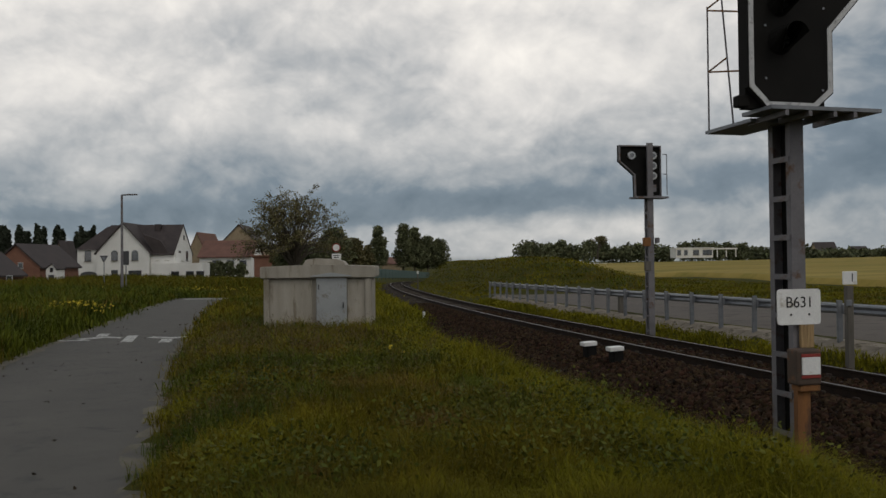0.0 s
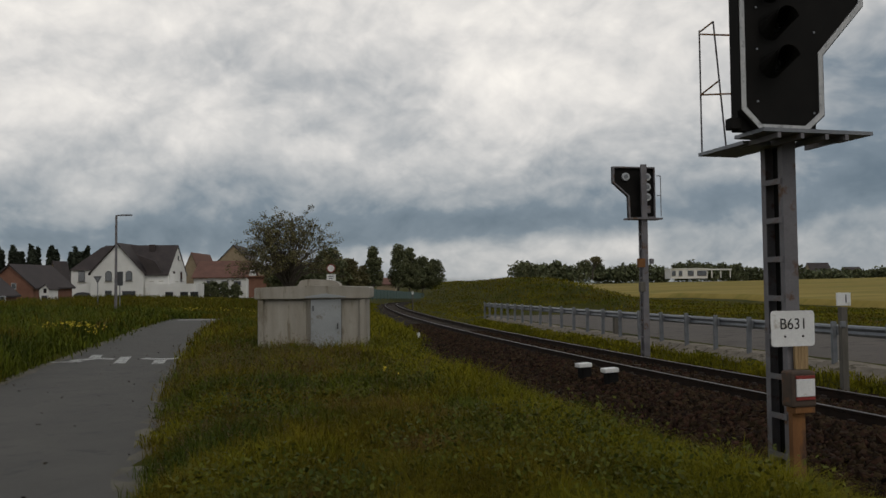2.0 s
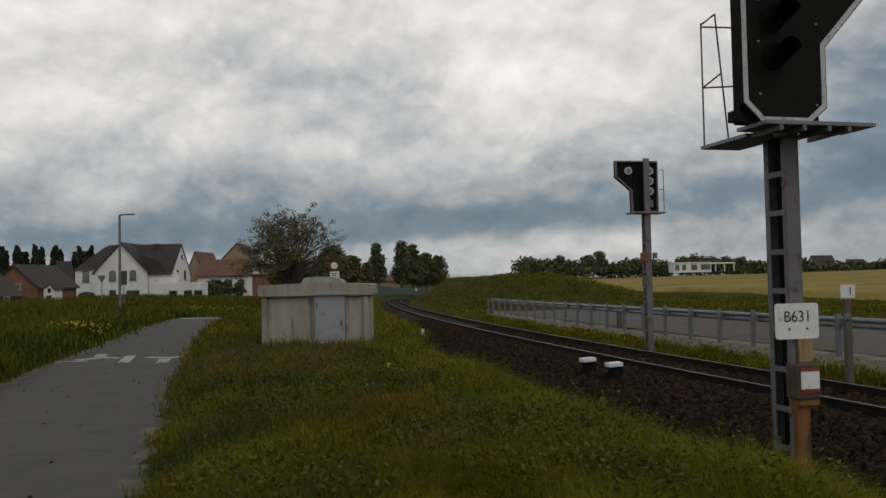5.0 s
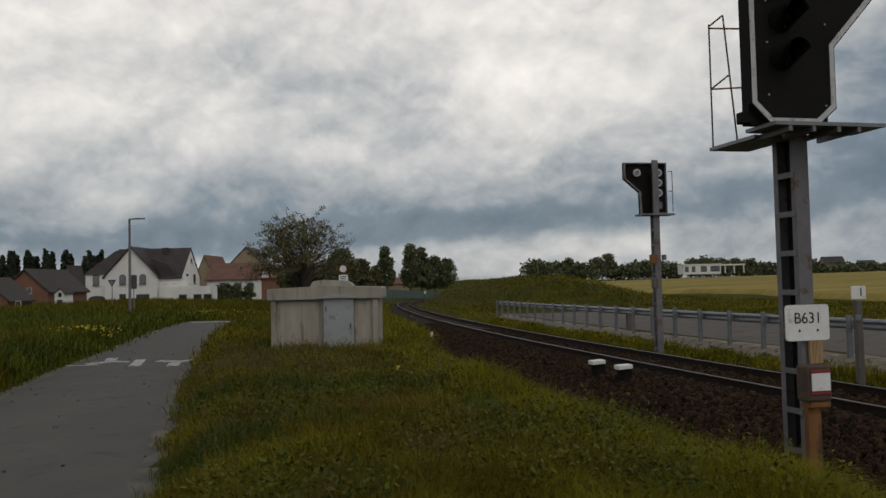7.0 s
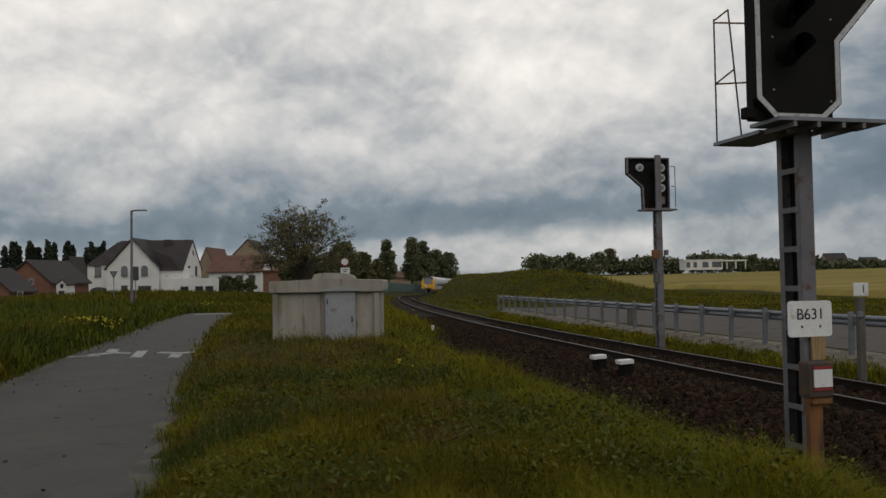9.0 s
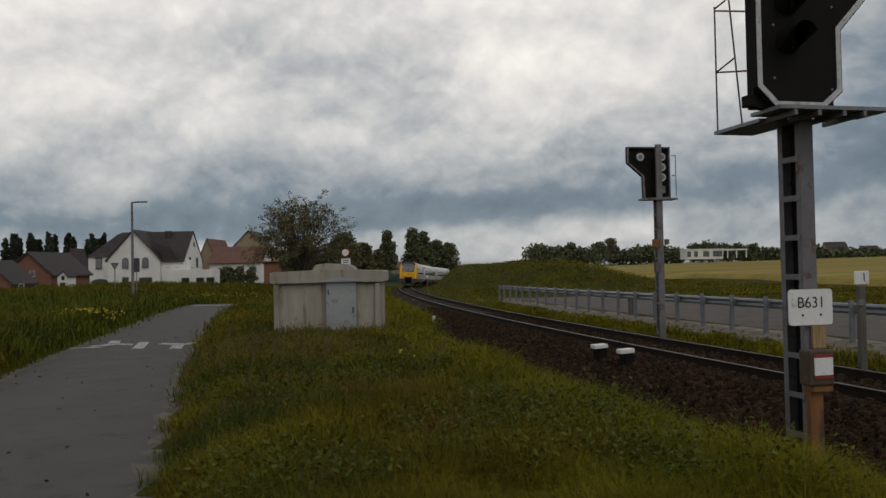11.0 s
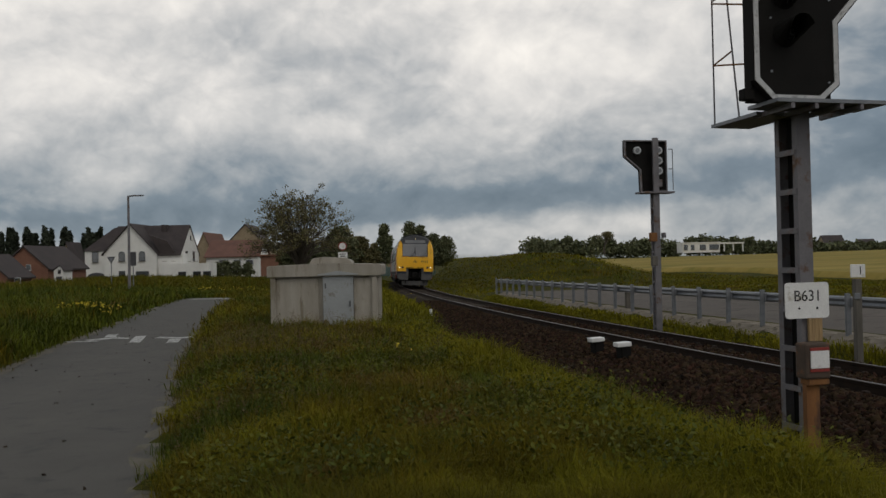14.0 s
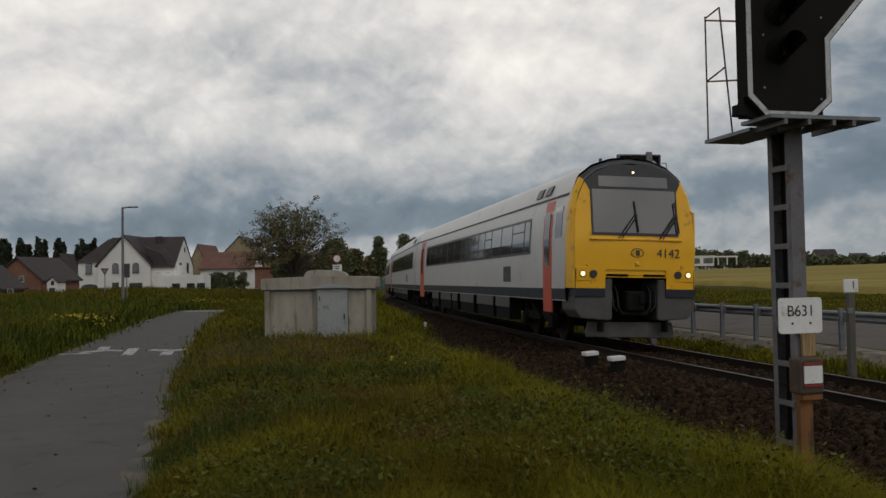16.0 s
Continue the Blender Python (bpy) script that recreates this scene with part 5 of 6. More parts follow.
build_tree("tree", ray_x(1048, 320), 320, ray_z(1048, 492, 320), 8.0, 0.8, "thin pale half-bare tree in the hedgerow", "leaf", 19, 900, 0.3, 0.9, 4)

# ---- crop field ----


def build_crop():
    """A band of ripening crop that rises to the hedgerow."""
    verts, cols, rows = [], 40, 46
    for j in range(rows + 1):
        for i in range(cols + 1):
            u = 20 + 3 * noise.noise((i * 0.4, 0, 5)) + (max(j - 1, 0) / rows) ** 1.8 * 330 + (0.4 if j else 0)
            y = -40 + i / cols * 340
            x = line_x(min(y, 130)) + u
            verts.append((x, y, ground(x, y) + (0.30 if j else -0.05) + 0.08 * noise.noise((x * 0.4, y * 0.4, 0))))
    c = cols + 1
    faces = [(j * c + i, j * c + i + 1, (j + 1) * c + i + 1, (j + 1) * c + i) for j in range(rows) for i in range(cols)]
    tagged(raw("crop_field", verts, faces, "crop", smooth=True), "pale golden ripening crop on a gentle rise", "field", kind="structure")


build_crop()

# ---- train ----
CAR = 24.8
H = CAR / 2
SIDE = [(1.44, 1.00), (1.46, 1.30), (1.47, 2.40), (1.43, 3.00), (1.34, 3.40), (1.18, 3.74), (0.88, 3.98), (0.46, 4.13), (0.0, 4.18)]


def hull(bm, y0, y1, lo=0, hi=8, grow=0.0):
    """The side's skin between two heights of the section, on both sides."""
    pts = [(x, z + 0.05 * step(3.4, 3.75, z)) for x, z in SIDE[lo:hi + 1]]
    for sgn in (-1, 1):
        a = [bm.verts.new((sgn * (x + grow), y0, z)) for x, z in pts]
        b = [bm.verts.new((sgn * (x + grow), y1, z)) for x, z in pts]
        for i in range(len(pts) - 1):
            bm.faces.new((a[i], a[i + 1], b[i + 1], b[i]))
    return bm


def section(z):
    return float(np.interp(z, [p[1] for p in SIDE], [p[0] for p in SIDE]))


def side_panel(bm, y0, y1, z0, z1, proud, sgn, n=3):
    """A plate that lies on the side, proud of it."""
    zs = [z0 + (z1 - z0) * i / n for i in range(n + 1)]
    rows = []
    for y in (y0, y1):
        for d in (proud, -0.02):
            rows.append([bm.verts.new((sgn * (section(z) + d), y, z)) for z in zs])
    a, b, c, d = rows
    for i in range(n):
        bm.faces.new((a[i], a[i + 1], c[i + 1], c[i]))
        bm.faces.new((a[i], b[i], b[i + 1], a[i + 1]))
        bm.faces.new((c[i], c[i + 1], d[i + 1], d[i]))
    bm.faces.new((a[0], c[0], d[0], b[0]))
    bm.faces.new((a[n], b[n], d[n], c[n]))
    return bm


def nose_ring(y, scale_x, drop, rake, lower=1.29):
    """One half-ring of the cab mask, from the lower corner over the roof to the other corner."""
    pts = [(1.45, lower)] + SIDE[2:]
    ring = [(-x * scale_x, z if z < 2.3 else z - drop * (z - 2.3) / 1.67) for x, z in pts]
    ring += [(-x, z) for x, z in ring[-2::-1]]
    return [(x, y + rake * max(0.0, z - 2.3), z) for x, z in ring]


def build_cab(car):
    """Rounded yellow mask with raked windscreen, lamps and coupler recess. The front looks along -y."""
    f = -H
    bm = B()
    rings = [nose_ring(f + 0.44, 1.0, 0.0, 0.0), nose_ring(f + 0.30, 0.998, 0.01, 0.05), nose_ring(f + 0.18, 0.985, 0.03, 0.09), nose_ring(f + 0.09, 0.965, 0.06, 0.13), nose_ring(f + 0.04, 0.94, 0.10, 0.16)]
    vs = [[bm.verts.new(p) for p in r] for r in rings]
    k = len(vs[0])
    for a, b in zip(vs, vs[1:]):
        for i in (*range(4), *range(k - 5, k - 1)):
            bm.faces.new((a[i], a[i + 1], b[i + 1], b[i]))
    mask = part("cab_mask", bm, "yellow", car, "yellow moulded cab front", smooth=True)
    # front wall: raked above the waist, flat below, with the coupler recess left open
    def fy(z):
        return f + 0.03 + max(0.0, z - 2.3) * 0.16

    def strip_face(bm, z0, z1, xa, xb, off=0.0, n=4, curve=0.05):
        """Front skin between two heights; it bows forward in the middle."""
        cols = 8
        g = []
        for i in range(n + 1):
            z = z0 + (z1 - z0) * i / n
            a, b = xa(z), xb(z)
            g.append([bm.verts.new((a + (b - a) * j / cols, fy(z) - off - curve * (1 - ((a + (b - a) * j / cols) / 1.3) ** 2), z)) for j in range(cols + 1)])
        for i in range(n):
            for j in range(cols):
                bm.faces.new((g[i][j], g[i][j + 1], g[i + 1][j + 1], g[i + 1][j]))
        return bm

    def rim(z):
        x = section(max(z, 1.3)) * 0.94
        return x if z < 3.3 else section(z + 0.10) * 0.94

    bm = B()
    strip_face(bm, 1.70, 2.44, lambda z: -rim(z), rim)
    part("front_panel", bm, "yellow", mask, smooth=True)
    for a, b in ((-1.35, -0.70), (0.70, 1.35)):
        bm = B()
        strip_face(bm, 1.29, 1.70, lambda z: a, lambda z: b)
        part("corner_panel", bm, "yellow", mask, smooth=True)
    for s in (-1, 1):
        bm = B()
        strip_face(bm, 2.44, 3.62, (lambda z: -rim(z)) if s < 0 else (lambda z: 0.97), (lambda z: -0.97) if s < 0 else rim)
        part("pillar", bm, "yellow", mask, smooth=True)
    bm = B()
    strip_face(bm, 2.44, 4.03, lambda z: -min(1.0, rim(z)) if z < 3.6 else -rim(z), lambda z: min(1.0, rim(z)) if z < 3.6 else rim(z), 0.012, 8)
    surround = part("windscreen_surround", bm, "cabdark", mask, "black windscreen surround and roof dome", smooth=True)
    bm = B()
    strip_face(bm, 2.50, 3.46, lambda z: -0.96, lambda z: 0.96, 0.02, 4)
    part("windscreen", bm, "screen", surround, "large grey-tinted windscreen", smooth=True)
    bm = B()
    strip_face(bm, 3.52, 3.76, lambda z: -0.80, lambda z: 0.80, 0.02, 2)
    part("destination_display", bm, "tinted", surround, "unlit destination display", smooth=True)
    bm = B()
    dome = [[bm.verts.new(p) for p in r[4:k - 4]] for r in rings]
    for a, b in zip(dome, dome[1:]):
        for i in range(len(a) - 1):
            bm.faces.new((a[i], a[i + 1], b[i + 1], b[i]))
    part("roof_dome", bm, "cabdark", mask, "dark grey front roof dome", smooth=True)
    # lamps
    for x, z, r, mat, lab in ((-1.21, 1.60, 0.052, "lamp", "lit warm white headlamp"), (1.21, 1.60, 0.052, "lamp", "lit warm white headlamp"), (-0.97, 1.60, 0.062, "cabdark", "dark tail lamp"), (0.97, 1.60, 0.062, "cabdark", "dark tail lamp"), (0.0, 3.85, 0.03, "lamp", "lit top headlamp")):
        y = fy(z) - 0.05 * (1 - (x / 1.3) ** 2)
        bm = B()
        disc(bm, (x, y - 0.01, z), r + 0.02, 0.05, 20)
        ring = part("headlamp", bm, "cabdark", mask, lab)
        bm = B()
        disc(bm, (x, y - 0.03, z), r, 0.03, 20)
        part("lamp_glass", bm, mat, ring)
    for s in (-1, 1):
        bm = B()
        box(bm, (s * 1.09, fy(1.6) - 0.012, 1.60), (0.50, 0.03, 0.30), bevel=0.01)
        part("lamp_panel", bm, "yellow", mask)
        bm = B()
        disc(bm, (s * 1.08, fy(1.8) - 0.02, 1.80), 0.045, 0.04, 14)
        part("horn_cover", bm, "yellow", mask)
        # upright grab handles at the corners
        bm = B()
        tube(bm, (s * 1.40, f + 0.10, 2.05), (s * 1.39, f + 0.12, 2.98), 0.025)
        tube(bm, (s * 1.40, f + 0.10, 2.05), (s * 1.34, f + 0.16, 2.0), 0.025)
        tube(bm, (s * 1.39, f + 0.12, 2.98), (s * 1.31, f + 0.16, 3.03), 0.025)
        part("grab_handle", bm, "yellow", mask)
        # wipers
        bm = B()
        x0 = -0.42 if s < 0 else 0.52
        tube(bm, (x0, fy(2.42) - 0.11, 2.38), (x0 + 0.42, fy(2.95) - 0.10, 2.92), 0.014)
        tube(bm, (x0 + 0.08, fy(2.42) - 0.11, 2.38), (x0 + 0.46, fy(2.95) - 0.10, 2.88), 0.012)
        tube(bm, (x0 + 0.46, fy(2.5) - 0.10, 2.52), (x0 + 0.40, fy(3.2) - 0.09, 3.20), 0.018)
        part("wiper", bm, "ink", surround)
    bm = B()
    box(bm, (0, f - 0.005, 2.36), (2.1, 0.06, 0.05), bevel=0.015)
    part("ledge", bm, "yellow", mask)
    # emblem and fleet number
    bm = B()
    ov = [(0.15 * math.cos(radians(a)), 0.10 * math.sin(radians(a))) for a in range(0, 360, 15)]
    frame_ring(bm, ov, 0.0, 0.014, -0.006, 0.0)
    box(bm, (-0.02, -0.003, 0), (0.018, 0.006, 0.12))
    box(bm, (0.025, -0.003, 0.028), (0.06, 0.006, 0.05))
    box(bm, (0.025, -0.003, -0.032), (0.06, 0.006, 0.05))
    e = part("emblem", bm, "cabdark", mask)
    e.location = (0.02, fy(2.07) - 0.056, 2.07)
    text("lettering", "4142", 0.275, "cabdark", mask, Matrix.Translation((0.74, fy(2.07) - 0.047, 2.06)) @ pose(0, 0, 0, 90, 0, 1.5))
    bm = B()
    box(bm, (0.02, fy(1.84) - 0.06, 1.83), (0.10, 0.05, 0.09), bevel=0.02)
    part("socket", bm, "yellow", mask)
    # coupler recess, coupler, hoses
    bm = B()
    box(bm, (0, f + 0.9, 1.05), (1.5, 0.05, 1.5))
    box(bm, (0, f + 0.5, 1.78), (1.5, 0.9, 0.05))
    for s in (-1, 1):
        box(bm, (s * 0.74, f + 0.5, 1.05), (0.05, 0.9, 1.4))
    part("recess", bm, "under", mask)
    bm = B()
    strip_face(bm, 1.58, 1.72, lambda z: -0.72, lambda z: 0.72, -0.03, 1)
    box(bm, (0, f + 0.05, 1.55), (1.44, 0.06, 0.04))
    part("recess_lip", bm, "yellow", mask)
    for s in (-1, 1):
        bm = B()
        box(bm, (s * 0.42, f + 0.02, 1.58), (0.5, 0.05, 0.05), bevel=0.01)
        part("vent_slot", bm, "under", mask)
    bm = B()
    tube(bm, (0, f + 0.85, 1.02), (0, f + 0.15, 1.02), 0.09, n=12)
    box(bm, (0, f + 0.12, 1.02), (0.42, 0.28, 0.44), bevel=0.05)
    box(bm, (0.12, f + 0.0, 1.06), (0.12, 0.16, 0.2), bevel=0.03)
    tube(bm, (-0.3, f + 0.1, 0.75), (0.3, f + 0.1, 0.75), 0.05)
    part("coupler", bm, "under", mask, "black automatic coupler")
    for s in (-1, 1):
        for x, sag in ((0.38, 0.3), (0.5, 0.22)):
            bm = B()
            pts = [(s * x, f + 0.3, 1.35), (s * x, f + 0.12, 1.2), (s * (x - 0.02), f + 0.08, 1.0 - sag * 0.4), (s * (x - 0.12), f + 0.12, 0.9 - sag * 0.5)]
            for a, b in zip(pts, pts[1:]):
                tube(bm, a, b, 0.022, n=6)
            part("hose", bm, "ink", mask)
    # stripe and grey valance at the corners, plough
    for s in (-1, 1):
        bm = B()
        slab(bm, [(s * 0.70, 1.12), (s * 1.38, 1.12), (s * 1.38, 1.288), (s * 0.70, 1.288)], f + 0.0, f + 0.9)
        part("stripe", bm, "stripe", mask)
        bm = B()
        slab(bm, [(s * 0.52, 0.62), (s * 0.66, 0.60), (s * 1.22, 0.64), (s * 1.37, 0.82), (s * 1.38, 1.115), (s * 0.70, 1.115), (s * 0.70, 1.5), (s * 0.52, 1.5)], f + 0.04, f + 0.92)
        bmesh.ops.bevel(bm, geom=bm.edges[:], offset=0.02, segments=2, affect="EDGES")
        part("valance", bm, "skirt", mask, "grey corner valance")
        bm = B()
        box(bm, (s * 0.95, f + 0.03, 1.14), (0.25, 0.04, 0.03), bevel=0.01)
        part("step", bm, "ink", mask)
    bm = B()
    slab(bm, [(-1.02, 0.22), (1.02, 0.20), (1.02, 0.36), (0.98, 0.55), (-0.98, 0.55), (-1.02, 0.36)], f + 0.30, f + 0.36)
    bmesh.ops.bevel(bm, geom=bm.edges[:], offset=0.015, segments=1, affect="EDGES")
    part("plough", bm, "skirt", mask, "grey steel snow plough")
    # roof equipment over the cab
    bm = B()
    box(bm, (0.18, f + 1.3, 4.24), (0.72, 0.5, 0.12), bevel=0.02)
    box(bm, (0.48, f + 1.2, 4.28), (0.28, 0.4, 0.2), bevel=0.02)
    part("roof_horns", bm, "under", car)
    bm = B()
    tube(bm, (-0.42, f + 1.1, 4.08), (-0.42, f + 1.1, 4.28), 0.04)
    part("antenna", bm, "postgrey", car)


def build_car(front):
    car = thing("railcar", Matrix(), "grey diesel railcar with yellow cab and red doors" if front else "grey diesel railcar with dark windows and red doors", "train car", "cars of the train")
    y0 = -H + (0.44 if front else 0.25)
    y1 = H - 0.25
    bm = B()
    hull(bm, y0, y1, 0, 8)
    body = part("body", bm, "silver", car, "light grey painted body", smooth=True)
    for y in ((y1,) if front else (y0, y1)):
        bm = B()
        o = [(-x, z) for x, z in SIDE] + [(x, z) for x, z in SIDE[-2::-1]]
        slab(bm, o, y - 0.05, y)
        part("end_wall", bm, "silver", body)
    bm = B()
    box(bm, (0, (y0 + y1) / 2, 0.99), (2.56, y1 - y0, 0.06))
    part("floor_frame", bm, "under", body)
    bm = B()
    box(bm, (0, H - 0.05, 2.1), (1.5, 0.9, 2.3))
    part("gangway", bm, "under", body)
    doors = [(-H + 1.42, -H + 2.08), (H - 3.3, H - 2.15)] if front else [(H - 3.3, H - 2.15)]
    win0, win1 = (-H + 3.2, H - 4.0) if front else (-H + 1.6, H - 4.0)
    for s in (-1, 1):
        bm = B()
        side_panel(bm, y0, y1, 1.02, 1.27, 0.006, s)
        part("stripe", bm, "stripe", body, "dark blue lower stripe")
        bm = B()
        side_panel(bm, y0 + 0.1, y1, 3.36, 3.40, 0.025, s, 1)
        part("gutter", bm, "skirt", body)
        bm = B()
        side_panel(bm, win0, win1, 2.12, 3.02, 0.008, s)
        band = part("window_band", bm, "cabdark", body, "continuous dark window band")
        y, n = win0 + 0.08, 0
        widths = [0.55, 1.25, 1.25, 1.25, 0.95, 0.95]
        while y < win1 - 0.6:
            w = widths[n] if n < len(widths) else 1.45
            w = min(w, win1 - y - 0.08)
            bm = B()
            side_panel(bm, y, y + w - 0.10, 2.19, 2.95, 0.014, s)
            part("window_pane", bm, "tinted", band)
            if n in (1, 4):
                bm = B()
                side_panel(bm, y, y + w - 0.10, 2.70, 2.735, 0.02, s, 1)
                part("window_bar", bm, "cabdark", band)
            y += w
            n += 1
        for a, b in doors:
            bm = B()
            side_panel(bm, a, b, 0.72, 3.30, 0.012, s, 6)
            d = part("door", bm, "salmon", body, "red passenger door")
            bm = B()
            side_panel(bm, (a + b) / 2 - 0.19, (a + b) / 2 + 0.19, 1.80, 3.02, 0.026, s, 8)
            part("door_window", bm, "tinted", d)
            bm = B()
            box(bm, (s * 1.38, (a + b) / 2, 0.66), (0.2, b - a, 0.04))
            part("step", bm, "under", d)
        if front:
            bm = B()
            side_panel(bm, -H + 0.70, -H + 1.18, 2.42, 3.12, 0.012, s, 6)
            part("cab_window", bm, "tinted", body)
        bm = B()
        side_panel(bm, -H + 5.2, -H + 6.0, 1.42, 1.85, 0.01, s, 1)
        part("grille", bm, "cabdark", body, "square black grille")
        for a in (-H + 2.0, -H + 2.75):
            bm = B()
            o = [(-0.22, 0), (0.22, 0), (0.22, 0.03), (-0.22, 0.03)]
            bm2 = side_panel(bm, a, a + 0.42, 3.5, 3.72, 0.055, s, 2)
            part("roof_vent", bm2, "cabdark", body)
        # equipment cases and skirts between the bogies
        y = -H + 5.4
        while y < H - 5.6:
            w = random.choice((1.1, 1.7, 2.4))
            if y + w > H - 5.4:
                break
            bm = B()
            box(bm, (s * 1.24, y + w / 2, 0.68), (0.34, w - 0.12, 0.62), bevel=0.02)
            part("equipment_case", bm, "under", car)
            # Silver-grey panel drawn in darker grey; the shade on it is in the colour.
            bm = B()
            box(bm, (s * 1.425, y + w / 2, 0.86), (0.03, w - 0.06, 0.30), bevel=0.008)
            part("skirt_panel", bm, "skirt", car)
            y += w + (0.25 if w < 2 else 0.5)
    # roof pods
    for y, w in ((-H + 12.0, 0.3), (-H + 18, 0.3)):
        bm = B()
        box(bm, (0.0, y, 4.20), (0.5, w, 0.14), bevel=0.03)
        part("roof_vent", bm, "under", body)
    for yb in (-H + 3.7, H - 3.7):
        bm = B()
        for s in (-1, 1):
            box(bm, (s * 1.0, yb, 0.56), (0.14, 3.0, 0.22), bevel=0.03)
            for dy in (-1.2, 1.2):
                box(bm, (s * 1.04, yb + dy, 0.46), (0.22, 0.36, 0.34), bevel=0.05)
                tube(bm, (s * 1.02, yb + dy, 0.62), (s * 1.02, yb + dy, 0.9), 0.10, n=10)
            tube(bm, (s * 1.12, yb - 0.4, 0.5), (s * 1.12, yb + 0.5, 0.9), 0.05)
        box(bm, (0, yb, 0.6), (1.9, 0.5, 0.3))
        bogie = part("bogie", bm, "under", car, "black bogie frame")
        for dy in (-1.2, 1.2):
            bm = B()
            for s in (-1, 1):
                tube(bm, (s * 0.68, yb + dy, 0.44), (s * 0.82, yb + dy, 0.44), 0.43, n=24)
            tube(bm, (-0.7, yb + dy, 0.44), (0.7, yb + dy, 0.44), 0.08)
            part("wheelset", bm, "rail", bogie)
    if front:
        build_cab(car)
    return car


M["screen"] = glass("windscreen_glass", (0.042, 0.041, 0.042), 0.12)
first_car = build_car(True)
plain_car = build_car(False)
cars = [first_car, plain_car, copy_thing(plain_car, Matrix())]

# ---- loose ballast ----


def pieces(name, verts, faces_per, mat, parent=None):
    """Many small solids joined in one mesh. verts: pieces x corners x 3."""
    n, c, _ = verts.shape
    faces = np.asarray(faces_per, np.int32)
    idx = (faces[None] + (np.arange(n, dtype=np.int32) * c)[:, None, None]).reshape(-1)
    k = faces.shape[1]
    me = bpy.data.meshes.new(name)
    me.vertices.add(n * c)
    me.vertices.foreach_set("co", verts.astype(np.float32).ravel())
    me.loops.add(len(idx))
    me.loops.foreach_set("vertex_index", idx)
    me.polygons.add(len(idx) // k)
    me.polygons.foreach_set("loop_start", np.arange(0, len(idx), k, dtype=np.int32))
    me.update(calc_edges=True)
    me.materials.append(M[mat])
    ob = new(name, me)
    ob.parent = parent
    return ob


OCTA = [(0, 2, 4), (2, 1, 4), (1, 3, 4), (3, 0, 4), (2, 0, 5), (1, 2, 5), (3, 1, 5), (0, 3, 5)]


def stones(count, y0, y1, lows, highs, seed, size=(0.026, 0.062)):
    """Angular stones lying on the bed between two distances from the centre line."""
    rng = np.random.default_rng(seed)
    bx = np.array([-3.45, -2.8, -2.1, -1.75, -1.35, -0.5, 0.5, 1.35, 1.75, 2.55])
    bz = np.array([-0.54, -0.42, -0.30, -0.21, -0.16, -0.19, -0.19, -0.16, -0.21, -0.45])
    y = y0 + (y1 - y0) * rng.random(count) ** 1.5
    u = lows + (highs - lows) * rng.random(count)
    s = np.interp(y, STEPS[:, 2], STEPS[:, 0])
    cx, cy, cz = (np.interp(s, STEPS[:, 0], STEPS[:, i]) for i in (1, 2, 3))
    slope = (np.interp(s + 0.5, STEPS[:, 0], STEPS[:, 1]) - np.interp(s - 0.5, STEPS[:, 0], STEPS[:, 1]))
    h = np.arctan(-slope)
    z = cz + np.interp(u, bx, bz) - u * math.sin(radians(CANT)) + 0.028
    centre = np.stack([cx + u * np.cos(h), cy + u * np.sin(h), z], 1)
    base = np.array([(1, 0, 0), (-1, 0, 0), (0, 1, 0), (0, -1, 0), (0, 0, 0.8), (0, 0, -0.8)], float)
    v = base[None] * (0.65 + 0.7 * rng.random((count, 6, 1))) + rng.normal(0, 0.22, (count, 6, 3))
    a = rng.random((count, 3)) * 6.28
    for i, (p, q) in enumerate(((0, 1), (1, 2), (0, 2))):
        c, d = np.cos(a[:, i])[:, None], np.sin(a[:, i])[:, None]
        vp, vq = v[:, :, p].copy(), v[:, :, q].copy()
        v[:, :, p], v[:, :, q] = vp * c - vq * d, vp * d + vq * c
    v *= (size[0] + (size[1] - size[0]) * rng.random(count) ** 2)[:, None, None] * 1.15
    return centre[:, None] + v


loose = np.concatenate([stones(34000, 6, 40, -3.4, -0.9, 3), stones(7000, 8, 34, -0.75, 0.75, 4), stones(5000, 8, 30, 0.9, 2.5, 5)])
tagged(pieces("ballast_stones", loose, OCTA, "stone"), "loose brown ballast stones", "ballast", kind="stuff")
for v in stones(260, 6.5, 11, -3.0, -1.2, 9, (0.04, 0.065)):
    c = v.mean(0)
    me = bpy.data.meshes.new("stone")
    me.from_pydata([tuple(p) for p in v - c], [], OCTA)
    me.materials.append(M["stone"])
    o = new("stone", me)
    o.parent = ballast_bed
    o.location = tuple(c)

# ---- grass ----


